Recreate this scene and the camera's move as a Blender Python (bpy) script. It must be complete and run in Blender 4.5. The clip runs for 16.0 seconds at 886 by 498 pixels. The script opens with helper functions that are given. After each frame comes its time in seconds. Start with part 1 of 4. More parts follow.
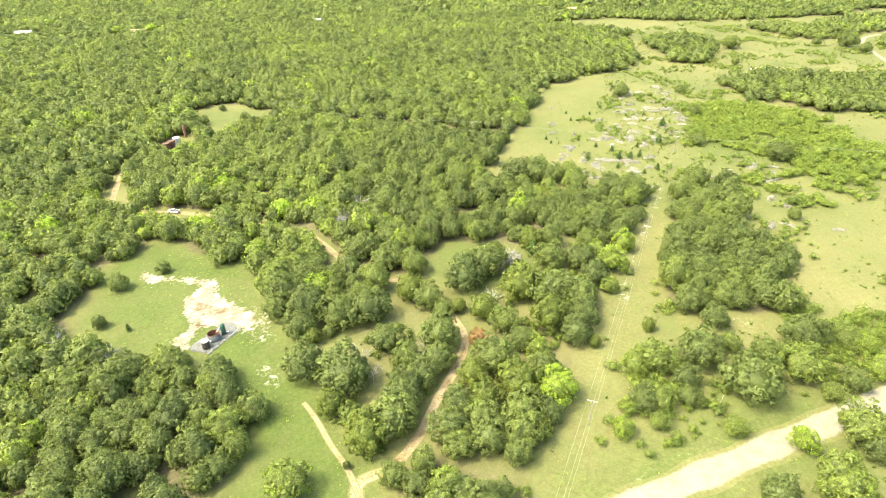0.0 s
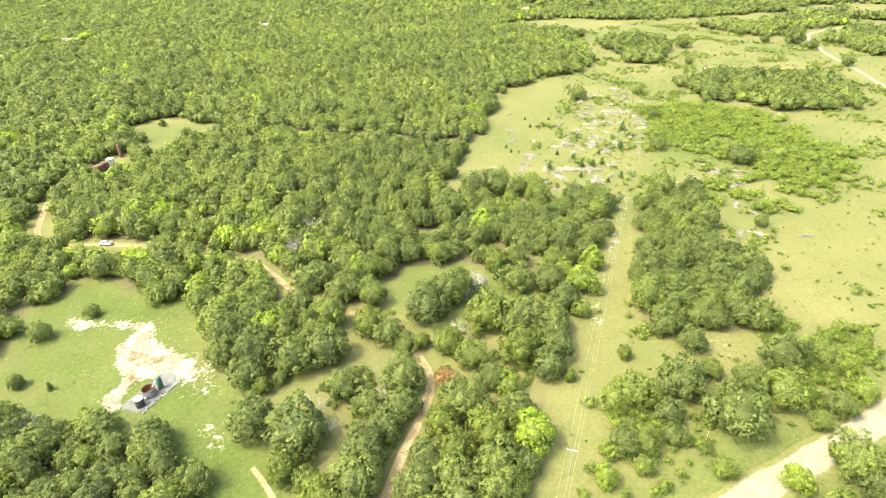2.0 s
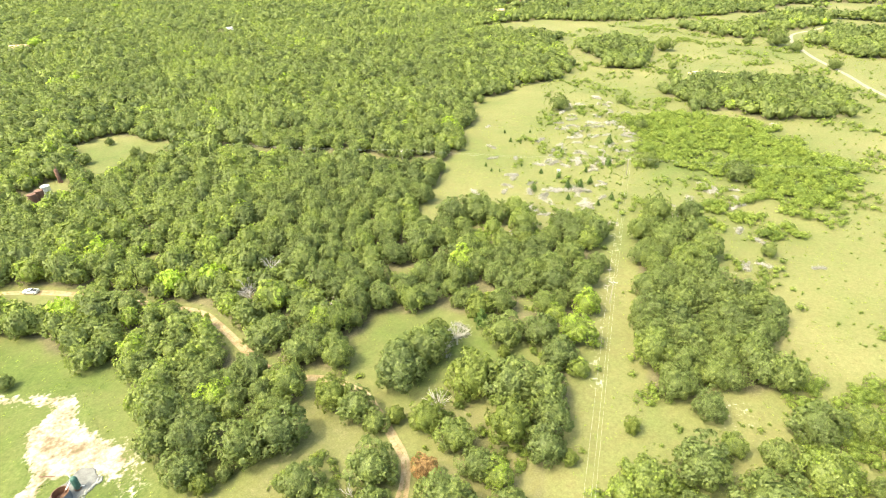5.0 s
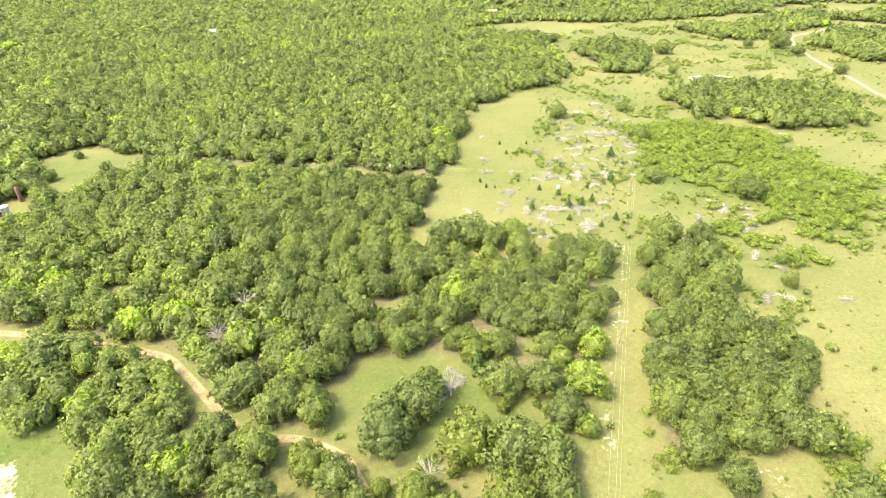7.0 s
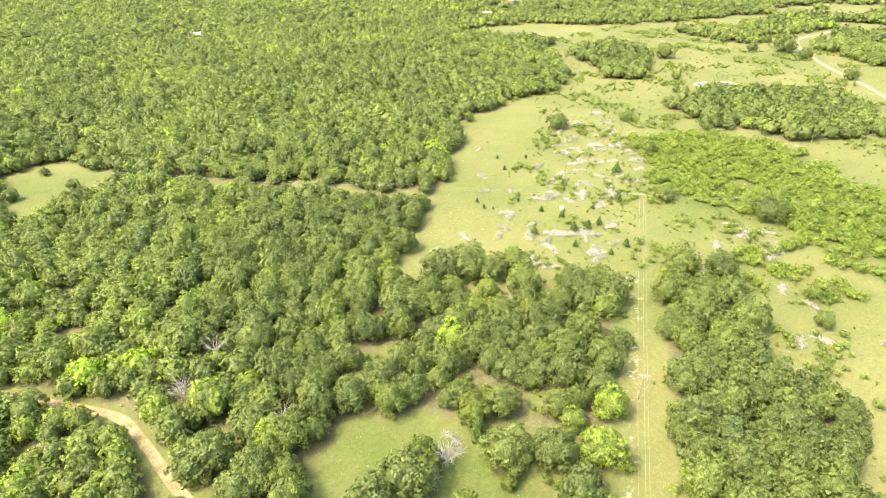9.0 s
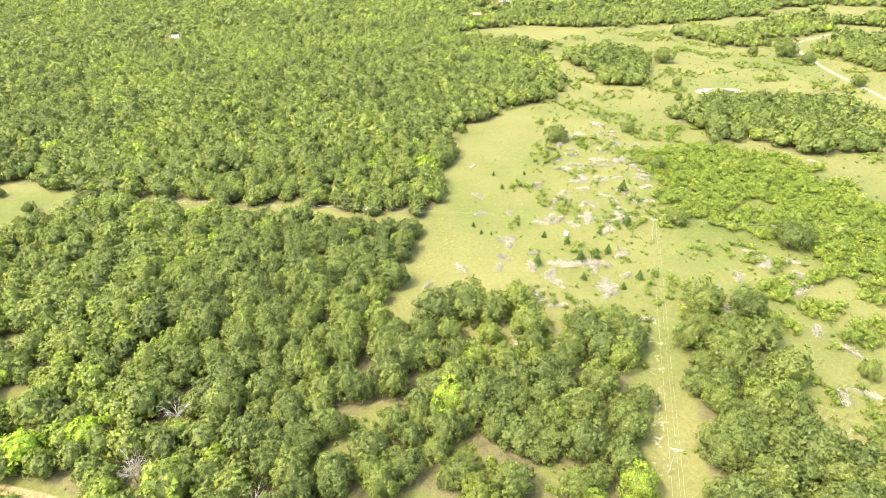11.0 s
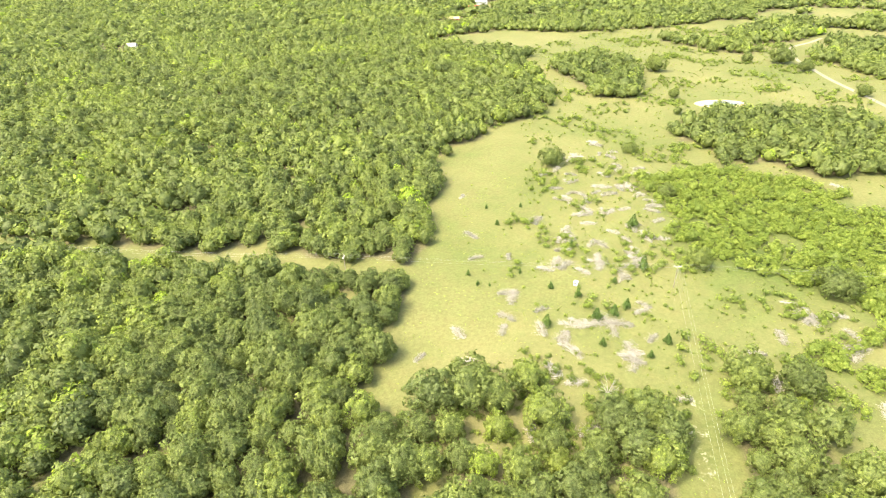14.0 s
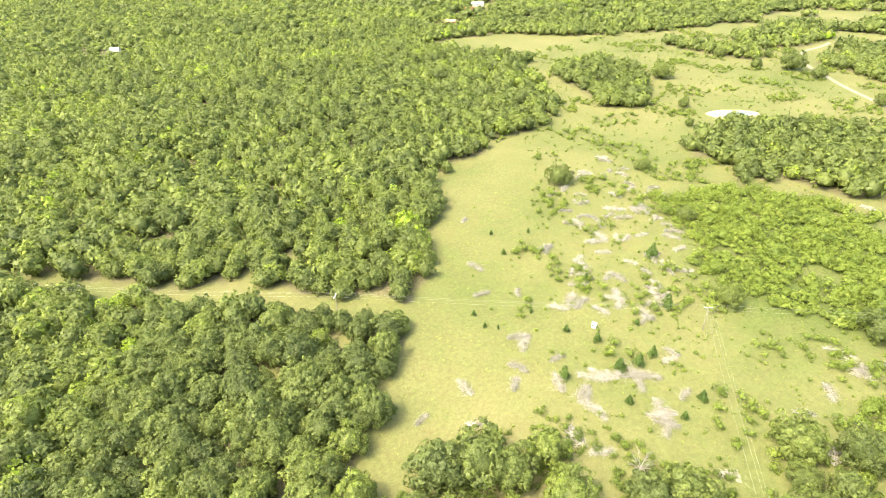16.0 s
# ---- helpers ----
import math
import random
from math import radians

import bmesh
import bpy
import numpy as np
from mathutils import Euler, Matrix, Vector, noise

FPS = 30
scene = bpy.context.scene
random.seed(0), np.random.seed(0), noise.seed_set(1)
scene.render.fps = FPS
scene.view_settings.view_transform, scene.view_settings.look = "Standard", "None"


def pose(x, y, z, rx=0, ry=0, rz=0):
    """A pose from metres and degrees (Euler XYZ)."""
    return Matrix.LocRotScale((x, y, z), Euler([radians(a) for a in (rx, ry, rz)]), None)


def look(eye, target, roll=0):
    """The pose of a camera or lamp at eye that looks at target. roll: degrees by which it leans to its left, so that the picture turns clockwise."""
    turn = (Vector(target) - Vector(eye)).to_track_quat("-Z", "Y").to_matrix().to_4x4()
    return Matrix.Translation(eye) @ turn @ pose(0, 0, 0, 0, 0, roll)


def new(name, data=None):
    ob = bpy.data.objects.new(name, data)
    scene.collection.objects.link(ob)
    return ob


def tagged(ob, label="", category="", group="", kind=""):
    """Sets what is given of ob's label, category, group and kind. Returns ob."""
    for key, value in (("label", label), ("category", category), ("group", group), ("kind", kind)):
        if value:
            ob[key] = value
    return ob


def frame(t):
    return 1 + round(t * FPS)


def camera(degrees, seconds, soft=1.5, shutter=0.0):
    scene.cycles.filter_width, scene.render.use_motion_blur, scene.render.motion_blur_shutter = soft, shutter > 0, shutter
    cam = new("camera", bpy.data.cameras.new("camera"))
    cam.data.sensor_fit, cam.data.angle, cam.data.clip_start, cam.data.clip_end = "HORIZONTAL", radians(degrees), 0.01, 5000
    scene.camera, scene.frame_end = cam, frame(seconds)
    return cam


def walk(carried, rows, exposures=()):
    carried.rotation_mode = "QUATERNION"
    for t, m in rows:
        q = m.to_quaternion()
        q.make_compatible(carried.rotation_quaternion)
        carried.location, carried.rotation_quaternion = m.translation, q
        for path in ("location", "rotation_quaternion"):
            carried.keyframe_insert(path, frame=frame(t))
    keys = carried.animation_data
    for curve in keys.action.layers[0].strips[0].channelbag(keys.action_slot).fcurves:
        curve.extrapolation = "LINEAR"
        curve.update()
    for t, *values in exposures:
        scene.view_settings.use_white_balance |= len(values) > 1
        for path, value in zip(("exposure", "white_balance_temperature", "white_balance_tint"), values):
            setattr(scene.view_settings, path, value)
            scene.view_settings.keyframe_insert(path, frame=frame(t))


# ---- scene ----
cam = camera(76.4, 16.0, soft=1.0)
METRES, EYE, TILT, LEAN, TURN = 182.0, 113.3, 0.0, 0.0, -20.8
ROWS = [
    (0.0, 0.0, 0.0, 0.0, -1.11, -30.04, 1.93),
    (0.5, 0.002, 0.0222, 0.0015, -2.08, -30.09, 1.97),
    (1.0, 0.0042, 0.0454, 0.0027, -3.38, -30.14, 2.04),
    (1.5, 0.007, 0.0693, 0.0042, -4.54, -30.17, 2.12),
    (2.0, 0.0099, 0.0941, 0.0053, -5.62, -30.23, 2.18),
    (2.5, 0.0129, 0.1198, 0.0058, -6.48, -30.26, 2.21),
    (3.0, 0.0162, 0.1465, 0.0066, -7.09, -30.31, 2.22),
    (3.5, 0.0209, 0.1736, 0.0074, -7.36, -30.33, 2.22),
    (4.0, 0.0258, 0.2014, 0.008, -7.56, -30.39, 2.22),
    (6.5, 0.0498, 0.3485, 0.0049, -8.78, -30.55, 2.17),
    (7.0, 0.0555, 0.3797, 0.0057, -8.89, -30.6, 2.17),
    (7.5, 0.0607, 0.412, 0.005, -9.04, -30.61, 2.15),
    (8.0, 0.0647, 0.4452, 0.0056, -9.19, -30.68, 2.1),
    (8.5, 0.0705, 0.4784, 0.0044, -9.42, -30.69, 2.13),
    (11.0, 0.0886, 0.6506, 0.0028, -10.79, -30.83, 2.0),
    (11.5, 0.0899, 0.686, 0.0034, -11.88, -30.87, 2.01),
    (12.0, 0.0925, 0.7214, 0.0039, -12.0, -30.87, 1.97),
    (12.5, 0.0956, 0.7566, 0.0041, -12.16, -30.89, 1.93),
    (13.0, 0.0983, 0.7914, 0.004, -12.54, -30.91, 1.9),
    (13.5, 0.1017, 0.8256, 0.0038, -12.89, -30.94, 1.91),
    (14.0, 0.105, 0.8597, 0.0043, -13.38, -30.99, 1.92),
    (14.5, 0.1086, 0.8934, 0.0045, -13.65, -31.02, 1.89),
    (15.0, 0.1125, 0.9268, 0.0039, -13.86, -31.01, 1.89),
    (15.5, 0.1169, 0.9593, 0.0048, -14.1, -31.07, 1.85),
    (16.0, 0.1213, 0.9916, 0.0052, -14.0, -31.07, 1.84),
]
walk(cam, [(t, pose(0, 0, EYE, TILT, LEAN, TURN) @ pose(METRES * x, METRES * y, METRES * z, 90 + pitch, roll, yaw)) for t, x, y, z, yaw, pitch, roll in ROWS],
     exposures=[(0.0, 2.68, 7350, -5), (16.0, 2.70, 7350, -1)])

# ---- world and sun ----
SUN_AZ, SUN_EL = radians(173), radians(58)
world = bpy.data.worlds.new("sky")
scene.world = world
world.use_nodes = True
sky = world.node_tree.nodes.new("ShaderNodeTexSky")
sky.sky_type, sky.sun_disc = "NISHITA", False
sky.sun_elevation, sky.sun_rotation = SUN_EL, radians(90) - SUN_AZ
sky.air_density, sky.dust_density = 1.0, 5.0
world.node_tree.links.new(sky.outputs[0], world.node_tree.nodes["Background"].inputs[0])
world.node_tree.nodes["Background"].inputs[1].default_value = 0.15
sun = new("sun", bpy.data.lights.new("sun", "SUN"))
sun.data.energy, sun.data.angle, sun.data.color = 0.92, radians(1.2), (1.0, 0.94, 0.84)
SUN_WAY = Vector((math.cos(SUN_AZ) * math.cos(SUN_EL), math.sin(SUN_AZ) * math.cos(SUN_EL), math.sin(SUN_EL)))
sun.matrix_world = look(SUN_WAY * 300, (0, 0, 0))

# ---- materials ----


def node(nt, kind, **vals):
    n = nt.nodes.new("ShaderNode" + kind)
    for k, v in vals.items():
        n.inputs[k.replace("_", " ")].default_value = v
    return n


def ramp(nt, src, stops):
    n = nt.nodes.new("ShaderNodeValToRGB")
    els = n.color_ramp.elements
    while len(els) < len(stops):
        els.new(0.5)
    for e, (p, c) in zip(els, stops):
        e.position, e.color = p, (*c, 1)
    nt.links.new(src, n.inputs[0])
    return n.outputs[0]


def mixc(nt, fac, a, b):
    n = nt.nodes.new("ShaderNodeMix")
    n.data_type = "RGBA"
    for sock, v in ((n.inputs[0], fac), (n.inputs[6], a), (n.inputs[7], b)):
        if isinstance(v, (int, float)):
            sock.default_value = v
        elif isinstance(v, tuple):
            sock.default_value = (*v, 1)
        else:
            nt.links.new(v, sock)
    return n.outputs[2]


def calc(nt, op, a, b=0.0, c=0.0, clamp=False):
    n = nt.nodes.new("ShaderNodeMath")
    n.operation, n.use_clamp = op, clamp
    for sock, v in zip(n.inputs, (a, b, c)):
        if isinstance(v, (int, float)):
            sock.default_value = v
        else:
            nt.links.new(v, sock)
    return n.outputs[0]


def grain(nt, scale, detail=4.0, rough=0.6, coords=None):
    n = node(nt, "TexNoise", Scale=scale, Detail=detail, Roughness=rough)
    if coords is None:
        coords = nt.nodes.new("ShaderNodeTexCoord").outputs["Object"]
    nt.links.new(coords, n.inputs["Vector"])
    return n.outputs[0]


def attr(nt, name):
    n = nt.nodes.new("ShaderNodeAttribute")
    n.attribute_name = name
    return n.outputs["Fac"]


def blank(name):
    m = bpy.data.materials.new(name)
    m.use_nodes = True
    nt = m.node_tree
    return m, nt, nt.nodes["Principled BSDF"]


def bump(nt, bsdf, height, strength, distance):
    n = node(nt, "Bump", Strength=strength, Distance=distance)
    nt.links.new(height, n.inputs["Height"])
    nt.links.new(n.outputs[0], bsdf.inputs["Normal"])


def plain(name, lo, hi, scale, rough=0.8, metal=0.0, relief=0.0, fine=6.0):
    """A surface of two mottled tones, with finer grain over it."""
    m, nt, b = blank(name)
    a, f = grain(nt, scale), grain(nt, scale * fine)
    v = calc(nt, "ADD", calc(nt, "MULTIPLY", a, 0.65), calc(nt, "MULTIPLY", f, 0.35))
    nt.links.new(ramp(nt, v, ((0.36, lo), (0.64, hi))), b.inputs["Base Color"])
    b.inputs["Roughness"].default_value, b.inputs["Metallic"].default_value = rough, metal
    b.inputs["Specular IOR Level"].default_value = 0.3
    if relief:
        bump(nt, b, f, 0.6, relief)
    return m


def leafy(name, stops, through_share=0.45):
    """Foliage: tone by tree (tint), by leaf (island) and by object; some light passes through the leaves."""
    m, nt, b = blank(name)
    nt.nodes.remove(b)
    out = nt.nodes["Material Output"]
    geo, info = nt.nodes.new("ShaderNodeNewGeometry"), nt.nodes.new("ShaderNodeObjectInfo")
    v = calc(nt, "ADD", attr(nt, "tint"), calc(nt, "MULTIPLY", calc(nt, "SUBTRACT", geo.outputs["Random Per Island"], 0.5), 0.16))
    v = calc(nt, "ADD", v, calc(nt, "MULTIPLY", calc(nt, "SUBTRACT", info.outputs["Random"], 0.5), 0.25))
    clump, twig = grain(nt, 0.7, 3.0, 0.6, geo.outputs["Position"]), grain(nt, 3.2, 3.0, 0.7, geo.outputs["Position"])
    v = calc(nt, "ADD", v, calc(nt, "MULTIPLY", calc(nt, "SUBTRACT", clump, 0.5), 0.45))
    col = ramp(nt, v, stops)
    shade = ramp(nt, twig, ((0.36, (0.64, 0.64, 0.64)), (0.62, (1.30, 1.30, 1.30))))
    mul = nt.nodes.new("ShaderNodeMix")
    mul.data_type, mul.blend_type = "RGBA", "MULTIPLY"
    mul.inputs[0].default_value = 1.0
    nt.links.new(col, mul.inputs[6])
    nt.links.new(shade, mul.inputs[7])
    col = mul.outputs[2]
    d, tr = node(nt, "BsdfDiffuse"), node(nt, "BsdfTranslucent")
    gl = node(nt, "BsdfGlossy", Roughness=0.55)
    gl.inputs["Color"].default_value = (0.9, 0.95, 0.85, 1)
    nt.links.new(col, d.inputs["Color"])
    nt.links.new(col, tr.inputs["Color"])
    bumped = node(nt, "Bump", Strength=0.55, Distance=0.3)
    nt.links.new(twig, bumped.inputs["Height"])
    for sh in (d, tr):
        nt.links.new(bumped.outputs[0], sh.inputs["Normal"])
    mx, mg = node(nt, "MixShader", Fac=through_share), node(nt, "MixShader", Fac=0.015)
    nt.links.new(d.outputs[0], mx.inputs[1])
    nt.links.new(tr.outputs[0], mx.inputs[2])
    nt.links.new(mx.outputs[0], mg.inputs[1])
    nt.links.new(gl.outputs[0], mg.inputs[2])
    nt.links.new(mg.outputs[0], out.inputs[0])
    return m


OAK = ((0.0, (0.076, 0.097, 0.028)), (0.35, (0.120, 0.147, 0.040)), (0.62, (0.158, 0.188, 0.046)), (0.85, (0.195, 0.238, 0.044)), (1.0, (0.26, 0.36, 0.034)))
leaf_mat = leafy("leaves", OAK)
shrub_mat = leafy("shrub_leaves", ((0.0, (0.105, 0.14, 0.028)), (0.4, (0.155, 0.200, 0.036)), (0.7, (0.20, 0.25, 0.04)), (1.0, (0.25, 0.29, 0.06))), 0.5)
cedar_mat = leafy("cedar_leaves", ((0.0, (0.03, 0.055, 0.012)), (0.5, (0.065, 0.105, 0.02)), (1.0, (0.13, 0.17, 0.03))), 0.1)
juniper_mat = leafy("juniper_leaves", ((0.0, (0.070, 0.088, 0.016)), (0.5, (0.108, 0.130, 0.023)), (1.0, (0.150, 0.170, 0.032))), 0.2)
russet_mat = leafy("russet_leaves", ((0.0, (0.14, 0.085, 0.03)), (1.0, (0.26, 0.15, 0.06))), 0.2)
bark_mat = plain("bark", (0.10, 0.085, 0.065), (0.23, 0.20, 0.165), 1.2, 0.9, relief=0.03)
dead_mat = plain("weathered_wood", (0.24, 0.218, 0.185), (0.38, 0.352, 0.305), 1.0, 0.9, relief=0.02)
pole_mat = plain("pole_wood", (0.17, 0.145, 0.105), (0.27, 0.24, 0.185), 2.0, 0.85, relief=0.01)
pale_mat = plain("pale_wood", (0.34, 0.32, 0.28), (0.50, 0.47, 0.42), 3.0, 0.8)
wire_mat = plain("aluminium_wire", (0.30, 0.30, 0.29), (0.45, 0.45, 0.43), 3.0, 0.5, 0.3)
rust_mat = plain("rusty_steel", (0.075, 0.040, 0.028), (0.16, 0.085, 0.055), 0.9, 0.85)
rust_in_mat = plain("rust_inside", (0.085, 0.040, 0.022), (0.18, 0.085, 0.042), 0.9, 0.9)
grey_steel_mat = plain("grey_steel", (0.075, 0.08, 0.082), (0.15, 0.155, 0.16), 0.8, 0.6, 0.2)
black_mat = plain("black_tank_paint", (0.02, 0.02, 0.02), (0.09, 0.075, 0.06), 0.9, 0.6)
white_mat = plain("white_paint", (0.48, 0.47, 0.44), (0.66, 0.65, 0.62), 0.9, 0.5)
green_mat = plain("green_paint", (0.022, 0.062, 0.044), (0.045, 0.10, 0.076), 1.0, 0.5)
silver_mat = plain("galvanised_steel", (0.38, 0.39, 0.40), (0.60, 0.61, 0.62), 0.8, 0.4, 0.6)
gravel_mat = plain("grey_gravel", (0.075, 0.074, 0.069), (0.145, 0.142, 0.132), 0.5, 0.95, relief=0.05)
stone_mat = plain("pale_rubble", (0.16, 0.155, 0.135), (0.29, 0.28, 0.25), 0.5, 0.95, relief=0.08)
roof_mat = plain("metal_roof", (0.20, 0.195, 0.185), (0.30, 0.29, 0.28), 0.3, 0.5)
red_mat = plain("barn_red", (0.24, 0.06, 0.045), (0.36, 0.11, 0.08), 0.4, 0.8)
glass_mat = plain("dark_glass", (0.02, 0.025, 0.03), (0.05, 0.055, 0.06), 1.0, 0.08)
rubber_mat = plain("rubber", (0.015, 0.015, 0.015), (0.04, 0.04, 0.04), 2.0, 0.9)
water_mat = plain("pond_water", (0.10, 0.105, 0.085), (0.15, 0.15, 0.12), 0.1, 0.08)
bank_mat = plain("clay_bank", (0.36, 0.25, 0.13), (0.52, 0.38, 0.22), 0.3, 0.95)

GRASS_DRY = ((0.36, (0.104, 0.094, 0.036)), (0.50, (0.138, 0.128, 0.053)), (0.64, (0.174, 0.162, 0.072)))
GRASS_GREEN = ((0.37, (0.040, 0.058, 0.014)), (0.50, (0.063, 0.083, 0.021)), (0.63, (0.094, 0.114, 0.033)))
FLOOR = ((0.38, (0.050, 0.047, 0.024)), (0.50, (0.095, 0.086, 0.044)), (0.62, (0.145, 0.125, 0.068)))
BARE = ((0.39, (0.110, 0.080, 0.047)), (0.48, (0.180, 0.146, 0.098)), (0.60, (0.295, 0.266, 0.214)))


def ground_colour(nt, wet, wood, bare):
    """Grass from straw to green, leaf litter under the woods, and bare earth, with ragged borders."""
    coords = nt.nodes.new("ShaderNodeTexCoord").outputs["Object"]
    big, mid, fine, tiny = (grain(nt, s, 5.0, 0.62, coords) for s in (0.03, 0.16, 0.8, 2.4))
    tone = calc(nt, "ADD", calc(nt, "MULTIPLY", mid, 0.26), calc(nt, "ADD", calc(nt, "MULTIPLY", fine, 0.36), calc(nt, "MULTIPLY", tiny, 0.38)))

    def border(value, wobble, width):
        n = calc(nt, "ADD", value, calc(nt, "MULTIPLY", calc(nt, "SUBTRACT", calc(nt, "ADD", calc(nt, "MULTIPLY", mid, 0.5), calc(nt, "MULTIPLY", fine, 0.5)), 0.5), wobble))
        return calc(nt, "DIVIDE", calc(nt, "SUBTRACT", n, 0.5 - width / 2), width, clamp=True)
    green = calc(nt, "ADD", wet, calc(nt, "MULTIPLY", calc(nt, "SUBTRACT", calc(nt, "ADD", calc(nt, "MULTIPLY", big, 0.55), calc(nt, "MULTIPLY", mid, 0.45)), 0.5), 2.2), clamp=True)
    c = mixc(nt, green, ramp(nt, tone, GRASS_DRY), ramp(nt, tone, GRASS_GREEN))
    c = mixc(nt, border(wood, 1.6, 0.5), c, ramp(nt, tone, FLOOR))
    c = mixc(nt, border(bare, 2.1, 0.18), c, ramp(nt, calc(nt, "ADD", calc(nt, "MULTIPLY", mid, 0.6), calc(nt, "MULTIPLY", fine, 0.4)), BARE))
    return c, tone


ground_mat, nt_, b_ = blank("grassland")
c_, h_ = ground_colour(nt_, attr(nt_, "wet"), attr(nt_, "wood"), attr(nt_, "bare"))
nt_.links.new(c_, b_.inputs["Base Color"])
b_.inputs["Roughness"].default_value = 0.95
b_.inputs["Specular IOR Level"].default_value = 0.1
bump(nt_, b_, h_, 0.7, 0.4)


def road_material(name, stops, ruts):
    """Earth or gravel with wheel tracks, breaking up into grass at its edges."""
    m, nt, b = blank(name)
    coords = nt.nodes.new("ShaderNodeTexCoord").outputs["Object"]
    mid, fine = grain(nt, 0.25, 4, 0.6, coords), grain(nt, 1.6, 5, 0.65, coords)
    v = calc(nt, "ADD", calc(nt, "MULTIPLY", mid, 0.5), calc(nt, "MULTIPLY", fine, 0.5))
    col = ramp(nt, v, stops)
    side = calc(nt, "ABSOLUTE", attr(nt, "across"))
    g, _ = ground_colour(nt, 0.35, 0.0, 0.0)
    edge = calc(nt, "ADD", side, calc(nt, "MULTIPLY", calc(nt, "SUBTRACT", v, 0.5), 1.1))
    e = calc(nt, "MULTIPLY", calc(nt, "SUBTRACT", edge, 0.80), 6.0, clamp=True)
    if ruts:
        mound = calc(nt, "MULTIPLY", calc(nt, "SUBTRACT", calc(nt, "SUBTRACT", 0.22, side), calc(nt, "MULTIPLY", calc(nt, "SUBTRACT", v, 0.46), 2.2)), 5.0, clamp=True)
        e = calc(nt, "MAXIMUM", e, calc(nt, "MULTIPLY", mound, ruts))
    nt.links.new(mixc(nt, e, col, g), b.inputs["Base Color"])
    b.inputs["Roughness"].default_value = 0.95
    b.inputs["Specular IOR Level"].default_value = 0.1
    bump(nt, b, fine, 0.6, 0.08)
    return m


dirt_road_mat = road_material("dirt_road", ((0.38, (0.155, 0.108, 0.055)), (0.5, (0.225, 0.168, 0.093)), (0.62, (0.29, 0.235, 0.15))), 0.6)
county_mat = road_material("gravel_road", ((0.35, (0.150, 0.130, 0.090)), (0.5, (0.195, 0.174, 0.126)), (0.66, (0.235, 0.214, 0.166))), 0.0)

# ---- plan ----
LANE_WEST = [(28, 46), (44, 68), (53, 77), (72, 95), (93, 113), (114, 131), (138, 153), (156, 169), (178, 191)]
FIELD_WEST = [(177, 195), (171, 203), (158, 205), (154, 212), (154, 219), (147, 227), (141, 234), (128, 239), (120, 234), (111, 241),
              (122, 251), (130, 256), (132, 267), (151, 277), (157, 287), (162, 292), (174, 302), (193, 323), (211, 346), (222, 368), (231, 370), (244, 386),
              (266, 389), (288, 401), (310, 397), (340, 409), (357, 424), (366, 448), (394, 482), (409, 518), (430, 531), (408, 591), (399, 653), (424, 659),
              (496, 638), (527, 586), (578, 557), (621, 535), (706, 519), (818, 511), (950, 465)]
OPEN_EAST = LANE_WEST + FIELD_WEST + [(1400, 300), (1400, -500), (20, -500)]
GROVE_NORTH = [(412, 488), (445, 494), (480, 471), (455, 428), (398, 384), (372, 404), (394, 440), (398, 466)]
GROVE_EAST = [(347, 323), (383, 339), (418, 334), (462, 270), (432, 238), (405, 214), (369, 235), (350, 243), (357, 260), (345, 277), (325, 274), (328, 283), (347, 293)]
GROVE_STRIP = [(120, 116), (133, 133), (150, 150), (172, 172), (184, 183), (194, 190), (202, 182), (203, 163), (191, 148), (179, 140), (188, 129), (178, 116), (158, 98), (142, 98), (141, 107), (126, 107)]
WOOD_NE = [(599, 442), (678, 477), (733, 466), (703, 411), (643, 403), (610, 422)]
WOOD_EAST = [(595, 359), (680, 351), (720, 250), (600, 200), (560, 300), (574, 333)]
THICKET = [(291, 299), (320, 288), (334, 280), (345, 251), (336, 222), (330, 183), (312, 165), (262, 150), (266, 179), (262, 200), (250, 217), (246, 240), (258, 255), (270, 268)]
THICKET_SOUTH = [(93, 102), (104, 106), (111, 97), (102, 80), (94, 75), (82, 76), (80, 87)]
THICKET_MID = [(205, 172), (222, 195), (250, 192), (266, 172), (252, 148), (235, 124), (224, 138), (228, 155), (215, 162)]
THICKET_ROAD = [(154, 96), (180, 90), (176, 72), (152, 66), (139, 66), (133, 78)]
GLADE = [(54, 168), (63, 177), (74, 185), (100, 170), (97, 157), (103, 147), (109, 139), (101, 138), (92, 144), (86, 136), (76, 148), (68, 146), (62, 158), (57, 164)]
PAD_CLEARING = [(-57, 211), (-55, 230), (-43, 232), (-40, 244), (-27, 224), (-14, 211), (-4, 204), (-3, 178), (-2, 153), (6, 147), (0, 135), (7, 125),
                (10, 116), (10, 100), (13, 93), (12, 66), (-30, 66), (-26, 95), (-14, 104), (-11, 114), (-15, 139), (-30, 154), (-55, 168), (-63, 189)]
PAD = [(-29, 190), (-22, 194), (-19, 198), (-15, 197), (-17, 189), (-11, 179), (-6, 171), (-3, 163), (-8, 161), (-13, 166), (-20, 168), (-26, 172), (-28, 182)]
PAD_NORTH = [(-44, 213), (-42, 222), (-40, 222), (-40, 213), (-32, 208), (-17, 199), (-16, 194), (-23, 197), (-30, 203), (-40, 207)]
PAD_SPUR = [(-31, 168), (-26, 171), (-22, 167), (-26, 163), (-28, 155), (-31, 156)]
MEADOW = [(-19, 450), (5, 441), (35, 414), (30, 397), (15, 398), (2, 383), (-6, 372), (-12, 385), (-19, 428)]
